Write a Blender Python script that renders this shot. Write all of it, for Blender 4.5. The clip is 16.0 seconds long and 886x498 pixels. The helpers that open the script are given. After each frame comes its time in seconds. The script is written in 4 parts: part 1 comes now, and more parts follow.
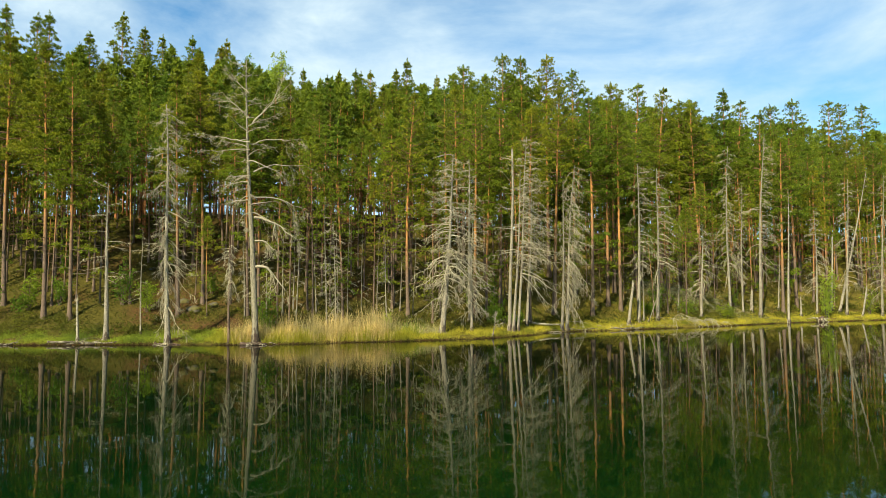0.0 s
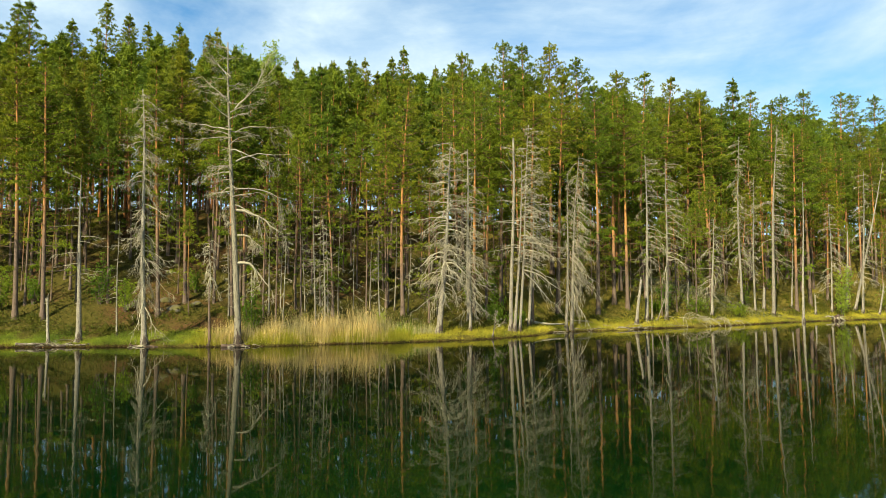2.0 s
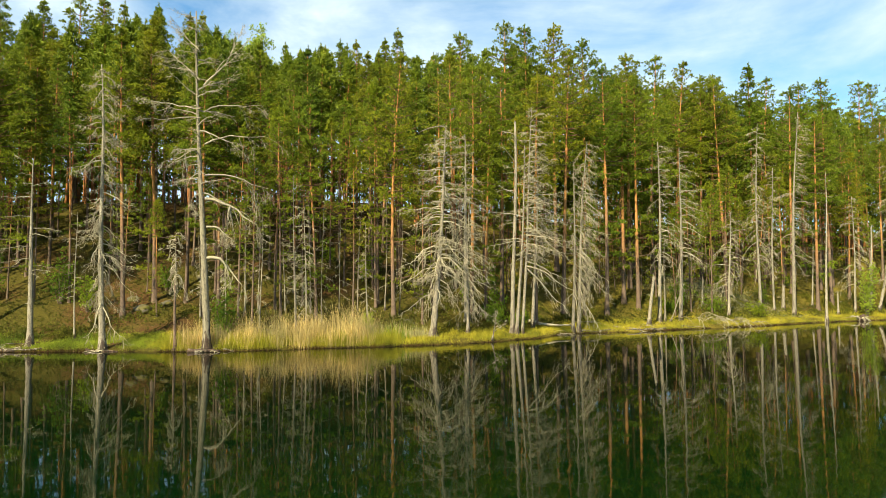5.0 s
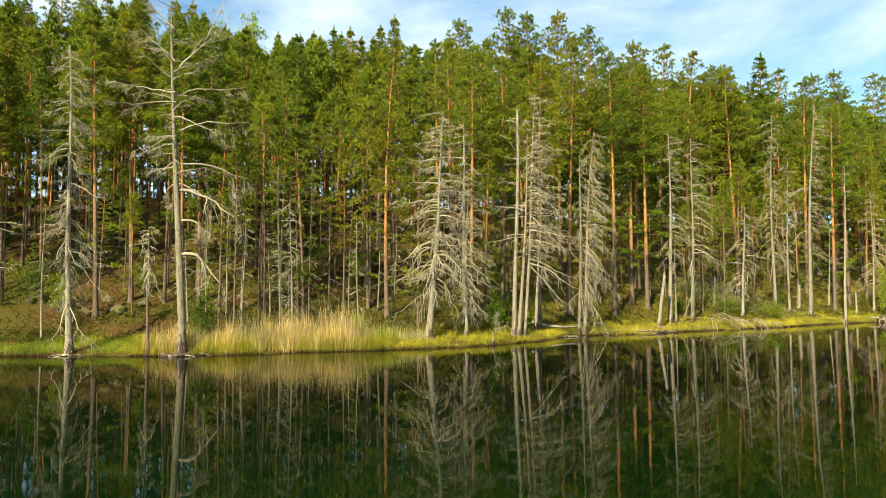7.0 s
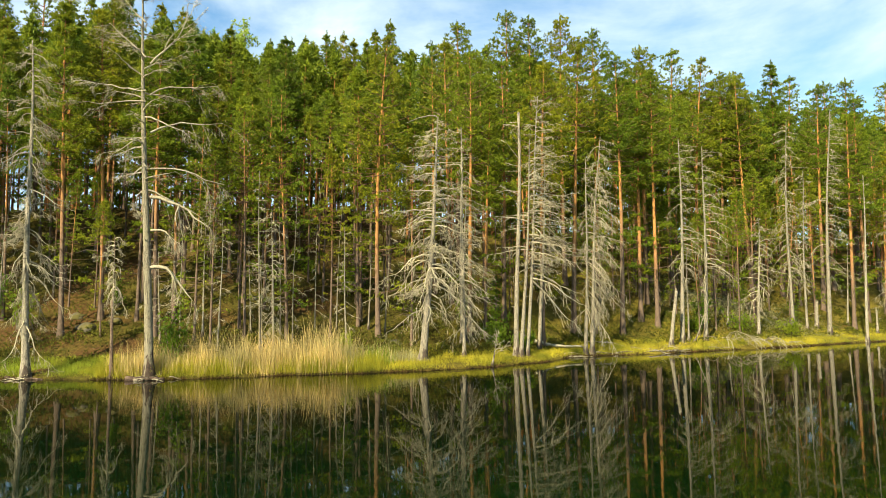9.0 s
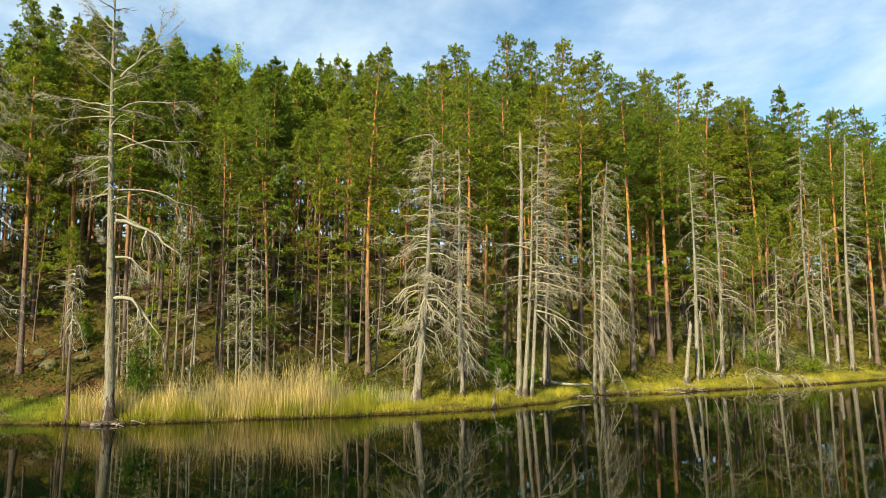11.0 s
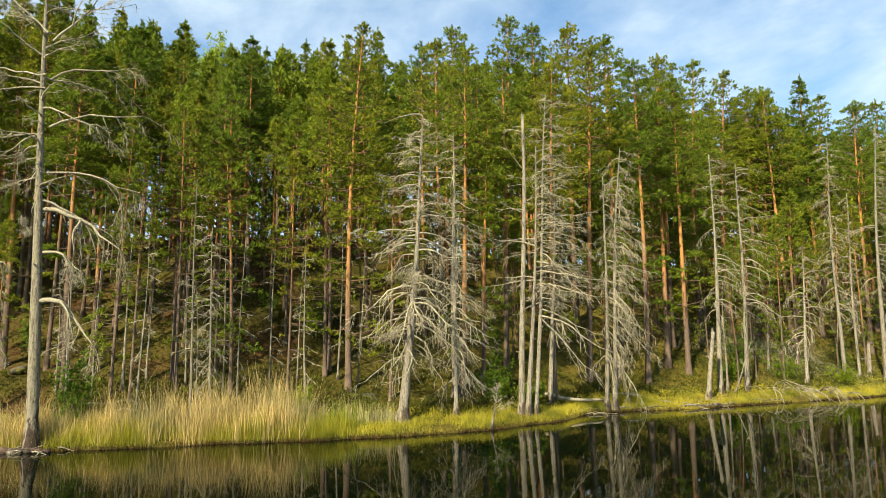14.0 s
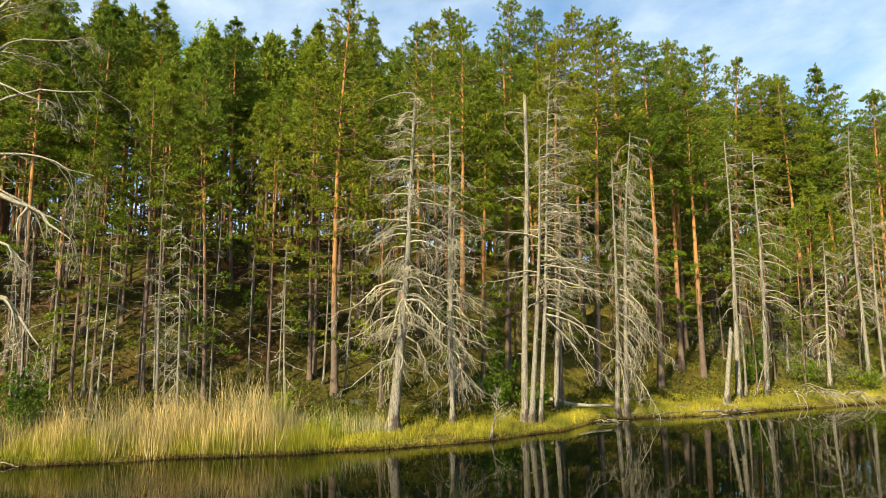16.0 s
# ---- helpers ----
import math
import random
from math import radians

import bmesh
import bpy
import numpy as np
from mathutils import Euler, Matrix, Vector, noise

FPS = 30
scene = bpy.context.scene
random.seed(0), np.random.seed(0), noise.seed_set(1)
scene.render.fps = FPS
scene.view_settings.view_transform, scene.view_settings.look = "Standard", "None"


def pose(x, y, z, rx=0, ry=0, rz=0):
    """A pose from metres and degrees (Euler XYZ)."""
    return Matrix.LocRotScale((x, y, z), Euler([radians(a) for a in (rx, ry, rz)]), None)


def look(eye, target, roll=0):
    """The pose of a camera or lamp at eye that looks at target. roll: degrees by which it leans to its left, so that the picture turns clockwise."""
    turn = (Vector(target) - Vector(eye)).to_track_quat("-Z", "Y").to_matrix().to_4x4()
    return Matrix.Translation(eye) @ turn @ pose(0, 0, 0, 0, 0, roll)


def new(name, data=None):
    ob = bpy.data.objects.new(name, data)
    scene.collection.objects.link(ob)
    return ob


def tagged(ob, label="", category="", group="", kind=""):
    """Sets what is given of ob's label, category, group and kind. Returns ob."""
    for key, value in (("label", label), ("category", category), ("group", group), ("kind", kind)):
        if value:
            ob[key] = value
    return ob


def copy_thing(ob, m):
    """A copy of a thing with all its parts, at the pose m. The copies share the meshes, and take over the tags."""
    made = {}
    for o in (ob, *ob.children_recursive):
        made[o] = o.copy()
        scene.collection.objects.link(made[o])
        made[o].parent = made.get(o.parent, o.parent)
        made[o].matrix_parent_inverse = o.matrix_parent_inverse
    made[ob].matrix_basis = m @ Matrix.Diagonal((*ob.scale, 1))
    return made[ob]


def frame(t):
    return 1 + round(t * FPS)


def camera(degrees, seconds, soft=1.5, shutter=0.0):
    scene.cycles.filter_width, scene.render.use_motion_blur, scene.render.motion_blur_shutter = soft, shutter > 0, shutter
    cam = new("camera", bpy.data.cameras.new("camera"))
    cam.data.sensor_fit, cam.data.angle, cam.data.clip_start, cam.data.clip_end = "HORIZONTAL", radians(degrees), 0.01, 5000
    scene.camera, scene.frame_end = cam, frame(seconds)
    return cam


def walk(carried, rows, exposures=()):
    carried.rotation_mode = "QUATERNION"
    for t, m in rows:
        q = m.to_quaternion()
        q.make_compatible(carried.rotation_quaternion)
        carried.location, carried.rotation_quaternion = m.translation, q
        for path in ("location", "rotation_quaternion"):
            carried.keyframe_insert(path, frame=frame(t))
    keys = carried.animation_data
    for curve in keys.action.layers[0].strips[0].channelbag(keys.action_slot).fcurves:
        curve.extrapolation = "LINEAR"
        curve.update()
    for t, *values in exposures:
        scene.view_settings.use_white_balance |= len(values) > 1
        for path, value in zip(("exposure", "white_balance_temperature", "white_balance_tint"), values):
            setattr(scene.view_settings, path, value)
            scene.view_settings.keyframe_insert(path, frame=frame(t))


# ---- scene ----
cam = camera(68.5, 16.0, 0.5)
PATH = [
    (0, (0.576, -0.529, 3.359), (0.54, 1.467, 3.482), -0.2),
    (0.5, (0.659, 0.173, 3.356), (0.621, 2.169, 3.476), -0.2),
    (1, (0.725, 0.853, 3.348), (0.686, 2.849, 3.467), -0.2),
    (1.5, (0.796, 1.536, 3.341), (0.756, 3.532, 3.458), -0.3),
    (2, (0.868, 2.22, 3.334), (0.826, 4.216, 3.451), -0.3),
    (2.5, (0.93, 2.909, 3.332), (0.887, 4.906, 3.447), -0.3),
    (3, (0.981, 3.59, 3.334), (0.937, 5.586, 3.446), -0.3),
    (3.5, (1.043, 4.265, 3.333), (0.997, 6.262, 3.445), -0.3),
    (4, (1.101, 4.931, 3.328), (1.055, 6.927, 3.44), -0.3),
    (6.5, (1.378, 8.279, 3.257), (1.326, 10.276, 3.368), -0.3),
    (7, (1.446, 8.961, 3.236), (1.392, 10.957, 3.348), -0.3),
    (7.5, (1.496, 9.654, 3.214), (1.441, 11.65, 3.325), -0.3),
    (8, (1.541, 10.367, 3.212), (1.486, 12.362, 3.333), -0.3),
    (8.5, (1.604, 11.075, 3.22), (1.548, 13.07, 3.359), -0.3),
    (9, (1.674, 11.769, 3.229), (1.616, 13.761, 3.391), -0.3),
    (11.5, (1.895, 15.13, 3.301), (1.834, 17.111, 3.576), -0.3),
    (12, (1.96, 15.834, 3.312), (1.899, 17.813, 3.59), -0.3),
    (12.5, (2.013, 16.525, 3.315), (1.951, 18.505, 3.596), -0.3),
    (13, (2.053, 17.199, 3.33), (1.99, 19.177, 3.613), -0.3),
    (13.5, (2.095, 17.86, 3.35), (2.03, 19.839, 3.633), -0.3),
    (14, (2.158, 18.504, 3.363), (2.092, 20.482, 3.647), -0.3),
    (14.5, (2.233, 19.132, 3.362), (2.164, 21.11, 3.647), -0.4),
    (15, (2.308, 19.749, 3.353), (2.236, 21.727, 3.64), -0.4),
    (15.5, (2.367, 20.351, 3.35), (2.292, 22.329, 3.638), -0.4),
    (16, (2.414, 20.976, 3.353), (2.337, 22.954, 3.641), -0.4),
]
walk(cam, [(t, look(eye, target, roll)) for t, eye, target, roll in PATH], [(0.0, 1.21, 6350, 8), (4.0, 1.38, 6550, 10), (7.0, 1.50, 6780, 10), (9.0, 1.54, 6730, 10), (11.5, 1.29, 6350, 11), (16.0, 1.38, 6420, 14)])

# ---- world, sun ----
SUN_AZ, SUN_EL = radians(207.0), radians(39.0)
SUN_DIR = Vector((math.sin(SUN_AZ) * math.cos(SUN_EL), math.cos(SUN_AZ) * math.cos(SUN_EL), math.sin(SUN_EL)))
sun = new("sun", bpy.data.lights.new("sun", "SUN"))
sun.data.energy, sun.data.angle, sun.data.color = 5.0, radians(1.0), (1.0, 0.88, 0.62)
sun.matrix_world = look(SUN_DIR * 80, (0, 0, 0))

world = bpy.data.worlds.new("sky")
scene.world = world
world.use_nodes = True


def node(tree, kind, **inputs):
    n = tree.nodes.new(kind)
    for key, value in inputs.items():
        n.inputs[key.replace("_", " ")].default_value = value
    return n


def ramp(tree, source, stops):
    """A colour ramp over the stops (position, colour)."""
    n = tree.nodes.new("ShaderNodeValToRGB")
    while len(n.color_ramp.elements) < len(stops):
        n.color_ramp.elements.new(0.5)
    for e, (at, c) in zip(n.color_ramp.elements, stops):
        e.position, e.color = at, (*c, 1) if len(c) == 3 else c
    tree.links.new(source, n.inputs[0])
    return n.outputs[0]


def blend(tree, fac, a, b, mode="MIX"):
    n = tree.nodes.new("ShaderNodeMix")
    n.data_type, n.blend_type = "RGBA", mode
    for value, at in ((fac, 0), (a, 6), (b, 7)):
        if isinstance(value, bpy.types.NodeSocket):
            tree.links.new(value, n.inputs[at])
        else:
            n.inputs[at].default_value = value if at == 0 else (*value, 1)
    return n.outputs[2]


def noise_at(tree, vector, scale, detail=4.0, rough=0.55, stretch=None, distort=0.0):
    if stretch:
        m = tree.nodes.new("ShaderNodeMapping")
        m.inputs["Scale"].default_value = stretch
        tree.links.new(vector, m.inputs[0])
        vector = m.outputs[0]
    n = node(tree, "ShaderNodeTexNoise", Scale=scale, Detail=detail, Roughness=rough, Distortion=distort)
    tree.links.new(vector, n.inputs["Vector"])
    return n.outputs[0]


wt = world.node_tree
bg = wt.nodes["Background"]
sky = wt.nodes.new("ShaderNodeTexSky")
sky.sky_type, sky.sun_disc, sky.sun_elevation, sky.sun_rotation = "NISHITA", False, SUN_EL, SUN_AZ
sky.air_density, sky.dust_density, sky.ozone_density = 1.0, 0.2, 1.6
coord = wt.nodes.new("ShaderNodeTexCoord")
veil = ramp(wt, noise_at(wt, coord.outputs["Generated"], 2.0, 7, 0.55, (1.0, 1.0, 2.6), 0.6), [(0.32, (0, 0, 0)), (0.6, (1, 1, 1))])
wisp = ramp(wt, noise_at(wt, coord.outputs["Generated"], 9.0, 6, 0.6, (1.0, 1.0, 2.0), 0.4), [(0.3, (0.55, 0.55, 0.55)), (0.7, (1, 1, 1))])
cloud = blend(wt, 1.0, veil, wisp, "MULTIPLY")
wt.links.new(blend(wt, cloud, blend(wt, 1.0, sky.outputs[0], (0.66, 1.12, 1.25), "MULTIPLY"), (5.9, 7.0, 7.4)), bg.inputs[0])
bg.inputs[1].default_value = 0.062


# ---- materials ----
def material(name, rough=0.9, spec=0.2):
    m = bpy.data.materials.new(name)
    m.use_nodes = True
    t = m.node_tree
    b = t.nodes["Principled BSDF"]
    b.inputs["Roughness"].default_value, b.inputs["Specular IOR Level"].default_value = rough, spec
    return m, t, b


def coords(t, which="Object"):
    n = t.nodes.new("ShaderNodeTexCoord")
    return n.outputs[which]


def position(t):
    return t.nodes.new("ShaderNodeNewGeometry").outputs["Position"]


def bump(t, b, height, strength=0.5, distance=0.03):
    n = node(t, "ShaderNodeBump", Strength=strength, Distance=distance)
    t.links.new(height, n.inputs["Height"])
    t.links.new(n.outputs[0], b.inputs["Normal"])


def leafy(name, dark, mid, light, through_light=0.35, patch=0.7):
    """Leaves: colour varies by plant, by clump and by leaf; part of the light passes through."""
    m, t, b = material(name, 0.6, 0.15)
    geo, info = t.nodes.new("ShaderNodeNewGeometry"), t.nodes.new("ShaderNodeObjectInfo")
    leaf = ramp(t, geo.outputs["Random Per Island"], [(0.0, dark), (0.5, mid), (1.0, light)])
    # Clump tones spread wide: their dark end stands in for shade inside crowns.
    clump = ramp(t, noise_at(t, geo.outputs["Position"], patch, 3, 0.6), [(0.3, (0.42, 0.5, 0.48)), (0.7, (1.38, 1.28, 1.05))])
    tree_tint = ramp(t, info.outputs["Random"], [(0.0, (0.66, 0.84, 0.85)), (0.4, (0.9, 1, 0.95)), (0.75, (1.05, 1.04, 0.92)), (1.0, (1.2, 1.06, 0.82))])
    colour = blend(t, 1.0, blend(t, 1.0, leaf, clump, "MULTIPLY"), tree_tint, "MULTIPLY")
    t.links.new(colour, b.inputs["Base Color"])
    tr = t.nodes.new("ShaderNodeBsdfTranslucent")
    t.links.new(colour, tr.inputs[0])
    mix = node(t, "ShaderNodeMixShader", Fac=through_light)
    t.links.new(b.outputs[0], mix.inputs[1])
    t.links.new(tr.outputs[0], mix.inputs[2])
    t.links.new(mix.outputs[0], t.nodes["Material Output"].inputs[0])
    return m


def bark(name, low, high, from_z=1.6, to_z=6.0):
    """Scaly bark: grey plates near the ground, thin papery bark above."""
    m, t, b = material(name, 0.9, 0.15)
    at = coords(t)
    sep = t.nodes.new("ShaderNodeSeparateXYZ")
    t.links.new(at, sep.inputs[0])
    info = t.nodes.new("ShaderNodeObjectInfo")
    shift = node(t, "ShaderNodeMath")
    shift.operation = "MULTIPLY_ADD"
    t.links.new(info.outputs["Random"], shift.inputs[0])
    shift.inputs[1].default_value = 4.0
    t.links.new(sep.outputs[2], shift.inputs[2])
    span = node(t, "ShaderNodeMapRange")
    for key, value in (("From Min", from_z + 2), ("From Max", to_z + 2)):
        span.inputs[key].default_value = value
    t.links.new(shift.outputs[0], span.inputs[0])
    plates = noise_at(t, at, 7.0, 5, 0.7, (3, 3, 0.8), 0.5)
    lowc = ramp(t, plates, [(0.3, [c * 0.45 for c in low]), (0.55, low), (0.8, [c * 1.5 for c in low])])
    highc = ramp(t, plates, [(0.25, [c * 0.6 for c in high]), (0.55, high), (0.85, [min(1, c * 1.35) for c in high])])
    t.links.new(blend(t, span.outputs[0], lowc, highc), b.inputs["Base Color"])
    bump(t, b, plates, 0.8, 0.04)
    return m


def bleached(name, tone, lichen, bark_left=0.85, rot_at=0.445):
    """Bare dead wood, silver grey with long streaks, checks and lichen."""
    m, t, b = material(name, 0.85, 0.15)
    at = coords(t)
    streak = noise_at(t, at, 5.0, 6, 0.7, (5, 5, 0.35))
    spots = noise_at(t, at, 1.3, 5, 0.65)
    wood = ramp(t, streak, [(0.32, [c * 0.25 for c in tone]), (0.5, tone), (0.75, [min(1, c * 1.35) for c in tone])])
    info = t.nodes.new("ShaderNodeObjectInfo")
    shade = ramp(t, info.outputs["Random"], [(0.0, (0.72, 0.7, 0.68)), (1.0, (1.05, 1.04, 1.0))])
    wood = blend(t, 1.0, wood, shade, "MULTIPLY")
    speck = ramp(t, noise_at(t, at, 14.0, 5, 0.75, (1.5, 1.5, 0.8)), [(0.36, (0.32, 0.3, 0.28)), (0.5, (1, 1, 1))])
    wood = blend(t, 1.0, wood, speck, "MULTIPLY")
    wood = blend(t, ramp(t, spots, [(0.5, (0, 0, 0)), (0.72, (0.75, 0.75, 0.75))]), wood, lichen)
    sep = t.nodes.new("ShaderNodeSeparateXYZ")
    t.links.new(at, sep.inputs[0])
    ragged = noise_at(t, at, 2.2, 5, 0.7, (1.6, 1.6, 0.5))
    rot = node(t, "ShaderNodeMath")
    rot.operation = "MULTIPLY_ADD"
    t.links.new(sep.outputs[2], rot.inputs[0])
    rot.inputs[1].default_value = -0.09
    t.links.new(ragged, rot.inputs[2])
    scaly = ramp(t, noise_at(t, at, 11.0, 5, 0.75), [(0.3, (0.012, 0.009, 0.007)), (0.7, (0.075, 0.05, 0.035))])
    wood = blend(t, ramp(t, rot.outputs[0], [(rot_at, (0, 0, 0)), (rot_at + 0.06, (bark_left, bark_left, bark_left))]), wood, scaly)
    t.links.new(wood, b.inputs["Base Color"])
    bump(t, b, streak, 0.9, 0.05)
    return m


NEEDLES = leafy("pine_needles", (0.112, 0.142, 0.0098), (0.17, 0.207, 0.0128), (0.248, 0.278, 0.018), 0.27, 1.5)
NEEDLES_FAR = leafy("pine_needles_cool", (0.095, 0.13, 0.011), (0.146, 0.186, 0.014), (0.212, 0.248, 0.02), 0.27, 1.2)
DEADGRASS = leafy("dead_sedge", (0.0294, 0.0168, 0.0076), (0.0672, 0.0403, 0.0168), (0.1344, 0.084, 0.0378), 0.2)
LICHEN = leafy("reindeer_lichen", (0.1428, 0.126, 0.0672), (0.2016, 0.1806, 0.1008), (0.2688, 0.2436, 0.1512), 0.15)
BIRCH = leafy("birch_leaves", (0.20, 0.29, 0.03), (0.29, 0.40, 0.05), (0.37, 0.48, 0.08), 0.5)
BUSH = leafy("bush_leaves", (0.115, 0.175, 0.014), (0.185, 0.265, 0.022), (0.26, 0.345, 0.036), 0.5)
HEATH = leafy("heath_leaves", (0.0504, 0.0504, 0.0067), (0.1008, 0.0941, 0.0118), (0.1722, 0.147, 0.0218), 0.3, 0.35)
BILBERRY = leafy("bilberry_leaves", (0.055, 0.06, 0.008), (0.11, 0.115, 0.014), (0.19, 0.185, 0.025), 0.35, 0.5)
SEDGE = leafy("sedge_blades", (0.225, 0.205, 0.02), (0.335, 0.312, 0.032), (0.435, 0.395, 0.06), 0.35, 0.5)
SEDGE_GREEN = leafy("green_sedge_blades", (0.19, 0.21, 0.02), (0.285, 0.31, 0.03), (0.38, 0.395, 0.055), 0.4, 0.5)
STRAW = leafy("reed_straw", (0.24, 0.20, 0.105), (0.40, 0.345, 0.19), (0.54, 0.48, 0.29), 0.3, 0.6)
PINE_BARK = bark("pine_bark", (0.1386, 0.0991, 0.0689), (0.3864, 0.1848, 0.0546), 3.6, 8.0)
TWIG_BARK = bark("twig_bark", (0.126, 0.0966, 0.0756), (0.1512, 0.0882, 0.0504))
FAR_BARK = bark("far_pine_bark", (0.168, 0.0882, 0.0504), (0.3528, 0.147, 0.042), -100, 50)
BIRCH_BARK = bark("birch_bark", (0.378, 0.3612, 0.336), (0.42, 0.4032, 0.3696))
DEADWOOD = bleached("bleached_wood", (0.275, 0.248, 0.188), (0.235, 0.22, 0.135))
DEADTWIG = bleached("bleached_twigs", (0.40, 0.362, 0.252), (0.335, 0.315, 0.188), 0.0)
CHARRED = bleached("bleached_wood_dark_foot", (0.265, 0.24, 0.17), (0.225, 0.21, 0.12), 0.97, 0.385)
DARKWOOD = bleached("weathered_brown_wood", (0.168, 0.1176, 0.084), (0.21, 0.1848, 0.1344))


def ground_material():
    m, t, b = material("forest_floor", 0.95, 0.1)
    p = position(t)
    big, mid, fine = noise_at(t, p, 0.22, 4), noise_at(t, p, 1.1, 5, 0.65), noise_at(t, p, 9.0, 5, 0.7)
    litter = ramp(t, fine, [(0.3, (0.026, 0.014, 0.006)), (0.55, (0.075, 0.042, 0.013)), (0.8, (0.145, 0.086, 0.028))])
    moss = ramp(t, fine, [(0.3, (0.022, 0.02, 0.004)), (0.6, (0.068, 0.058, 0.009)), (0.85, (0.14, 0.118, 0.018))])
    stone = ramp(t, fine, [(0.3, (0.042, 0.0336, 0.0252)), (0.7, (0.1428, 0.126, 0.0924))])
    c = blend(t, ramp(t, big, [(0.37, (0, 0, 0)), (0.5, (1, 1, 1))]), litter, moss)
    sep = t.nodes.new("ShaderNodeSeparateXYZ")
    t.links.new(p, sep.inputs[0])
    zone = node(t, "ShaderNodeMapRange")
    for key, value in (("From Min", -3.0), ("From Max", 7.0)):
        zone.inputs[key].default_value = value
    t.links.new(sep.outputs[0], zone.inputs[0])
    carpet = ramp(t, fine, [(0.3, (0.05, 0.043, 0.008)), (0.6, (0.165, 0.13, 0.018)), (0.85, (0.28, 0.225, 0.038))])
    c = blend(t, blend(t, 1.0, zone.outputs[0], ramp(t, noise_at(t, p, 0.5, 4), [(0.35, (0.2, 0.2, 0.2)), (0.6, (1, 1, 1))]), "MULTIPLY"), c, carpet)
    c = blend(t, ramp(t, mid, [(0.66, (0, 0, 0)), (0.74, (0.7, 0.7, 0.7))]), c, stone)
    t.links.new(c, b.inputs["Base Color"])
    bump(t, b, fine, 0.9, 0.08)
    return m


def stone_material():
    m, t, b = material("lichen_stone", 0.9, 0.2)
    p = position(t)
    fine, mid = noise_at(t, p, 8.0, 6, 0.7), noise_at(t, p, 1.6, 4)
    rock = ramp(t, fine, [(0.3, (0.0378, 0.0336, 0.0252)), (0.6, (0.0924, 0.084, 0.0588)), (0.85, (0.168, 0.1512, 0.1092))])
    t.links.new(blend(t, ramp(t, mid, [(0.42, (0, 0, 0)), (0.58, (0.85, 0.85, 0.85))]), rock, (0.085, 0.075, 0.016)), b.inputs["Base Color"])
    bump(t, b, fine, 0.8, 0.05)
    return m


def water_material():
    m, t, b = material("lake_water", 0.026, 0.44)
    b.inputs["IOR"].default_value = 1.26
    p = position(t)
    green = ramp(t, noise_at(t, p, 0.12, 3), [(0.35, (0.0005, 0.0072, 0.0012)), (0.65, (0.0008, 0.0105, 0.0017))])
    sep = t.nodes.new("ShaderNodeSeparateXYZ")
    t.links.new(p, sep.inputs[0])
    near_shore = node(t, "ShaderNodeMapRange")
    for key, value in (("From Min", 11.0), ("From Max", 33.0)):
        near_shore.inputs[key].default_value = value
    t.links.new(sep.outputs[1], near_shore.inputs[0])
    tint = blend(t, near_shore.outputs[0], green, (0.0009, 0.0026, 0.0009))
    t.links.new(tint, b.inputs["Base Color"])
    swell = noise_at(t, p, 1.5, 3, 0.5, (1.0, 0.6, 1.0))
    calm = ramp(t, noise_at(t, p, 0.08, 2), [(0.4, (0.25, 0.25, 0.25)), (0.65, (1, 1, 1))])
    bump(t, b, blend(t, 1.0, swell, calm, "MULTIPLY"), 0.08, 0.05)
    return m


FLOOR, STONE, WATER = ground_material(), stone_material(), water_material()


# ---- mesh building ----
class Build:
    """Vertices and faces gathered for one mesh."""

    def __init__(self):
        self.v, self.f = [], []

    def tube(self, pts, radii, sides=5, cap=True):
        n0, up = len(self.v), Vector((0.31, 0.17, 0.93))
        pts = [Vector(p) for p in pts]
        for i, (p, r) in enumerate(zip(pts, radii)):
            d = (pts[min(i + 1, len(pts) - 1)] - pts[max(i - 1, 0)]).normalized()
            a = d.cross(up if abs(d.dot(up)) < 0.95 else Vector((1, 0, 0))).normalized()
            b = d.cross(a)
            for k in range(sides):
                w = 2 * math.pi * k / sides
                self.v.append(tuple(p + (a * math.cos(w) + b * math.sin(w)) * r))
        for i in range(len(pts) - 1):
            for k in range(sides):
                j, q = n0 + i * sides, (k + 1) % sides
                self.f.append((j + k, j + q, j + sides + q, j + sides + k))
        if cap:
            self.f.append(tuple(range(n0 + (len(pts) - 1) * sides, n0 + len(pts) * sides)))
        return self

    def leaves(self, centres, ways, length, width, count, spread, rng, lie=0.0):
        """Clumps of narrow pointed leaves at the centres, fanned round the ways; lie turns their faces up."""
        c, w = np.repeat(centres, count, 0), np.repeat(ways, count, 0)
        n = len(c)
        d = w + rng.normal(0, spread, (n, 3))
        d /= np.linalg.norm(d, axis=1, keepdims=True) + 1e-9
        s = np.cross(d, rng.normal(0, 1, (n, 3)) + np.array((0, 0, lie)) + w * lie)
        s /= np.linalg.norm(s, axis=1, keepdims=True) + 1e-9
        ln = length * rng.uniform(0.6, 1.25, (n, 1))
        wd = width * rng.uniform(0.7, 1.2, (n, 1)) * 0.5
        c = c + rng.normal(0, length * 0.22, (n, 3))
        tri = np.stack([c - s * wd, c + s * wd, c + d * ln], 1).reshape(-1, 3)
        n0 = len(self.v)
        self.v.extend(map(tuple, tri.tolist()))
        self.f.extend((n0 + i, n0 + i + 1, n0 + i + 2) for i in range(0, 3 * n, 3))
        return self

    def mesh(self, name, mat, smooth=True):
        me = bpy.data.meshes.new(name)
        me.from_pydata(self.v, [], self.f)
        me.materials.append(mat)
        if smooth:
            me.polygons.foreach_set("use_smooth", [True] * len(me.polygons))
        return me


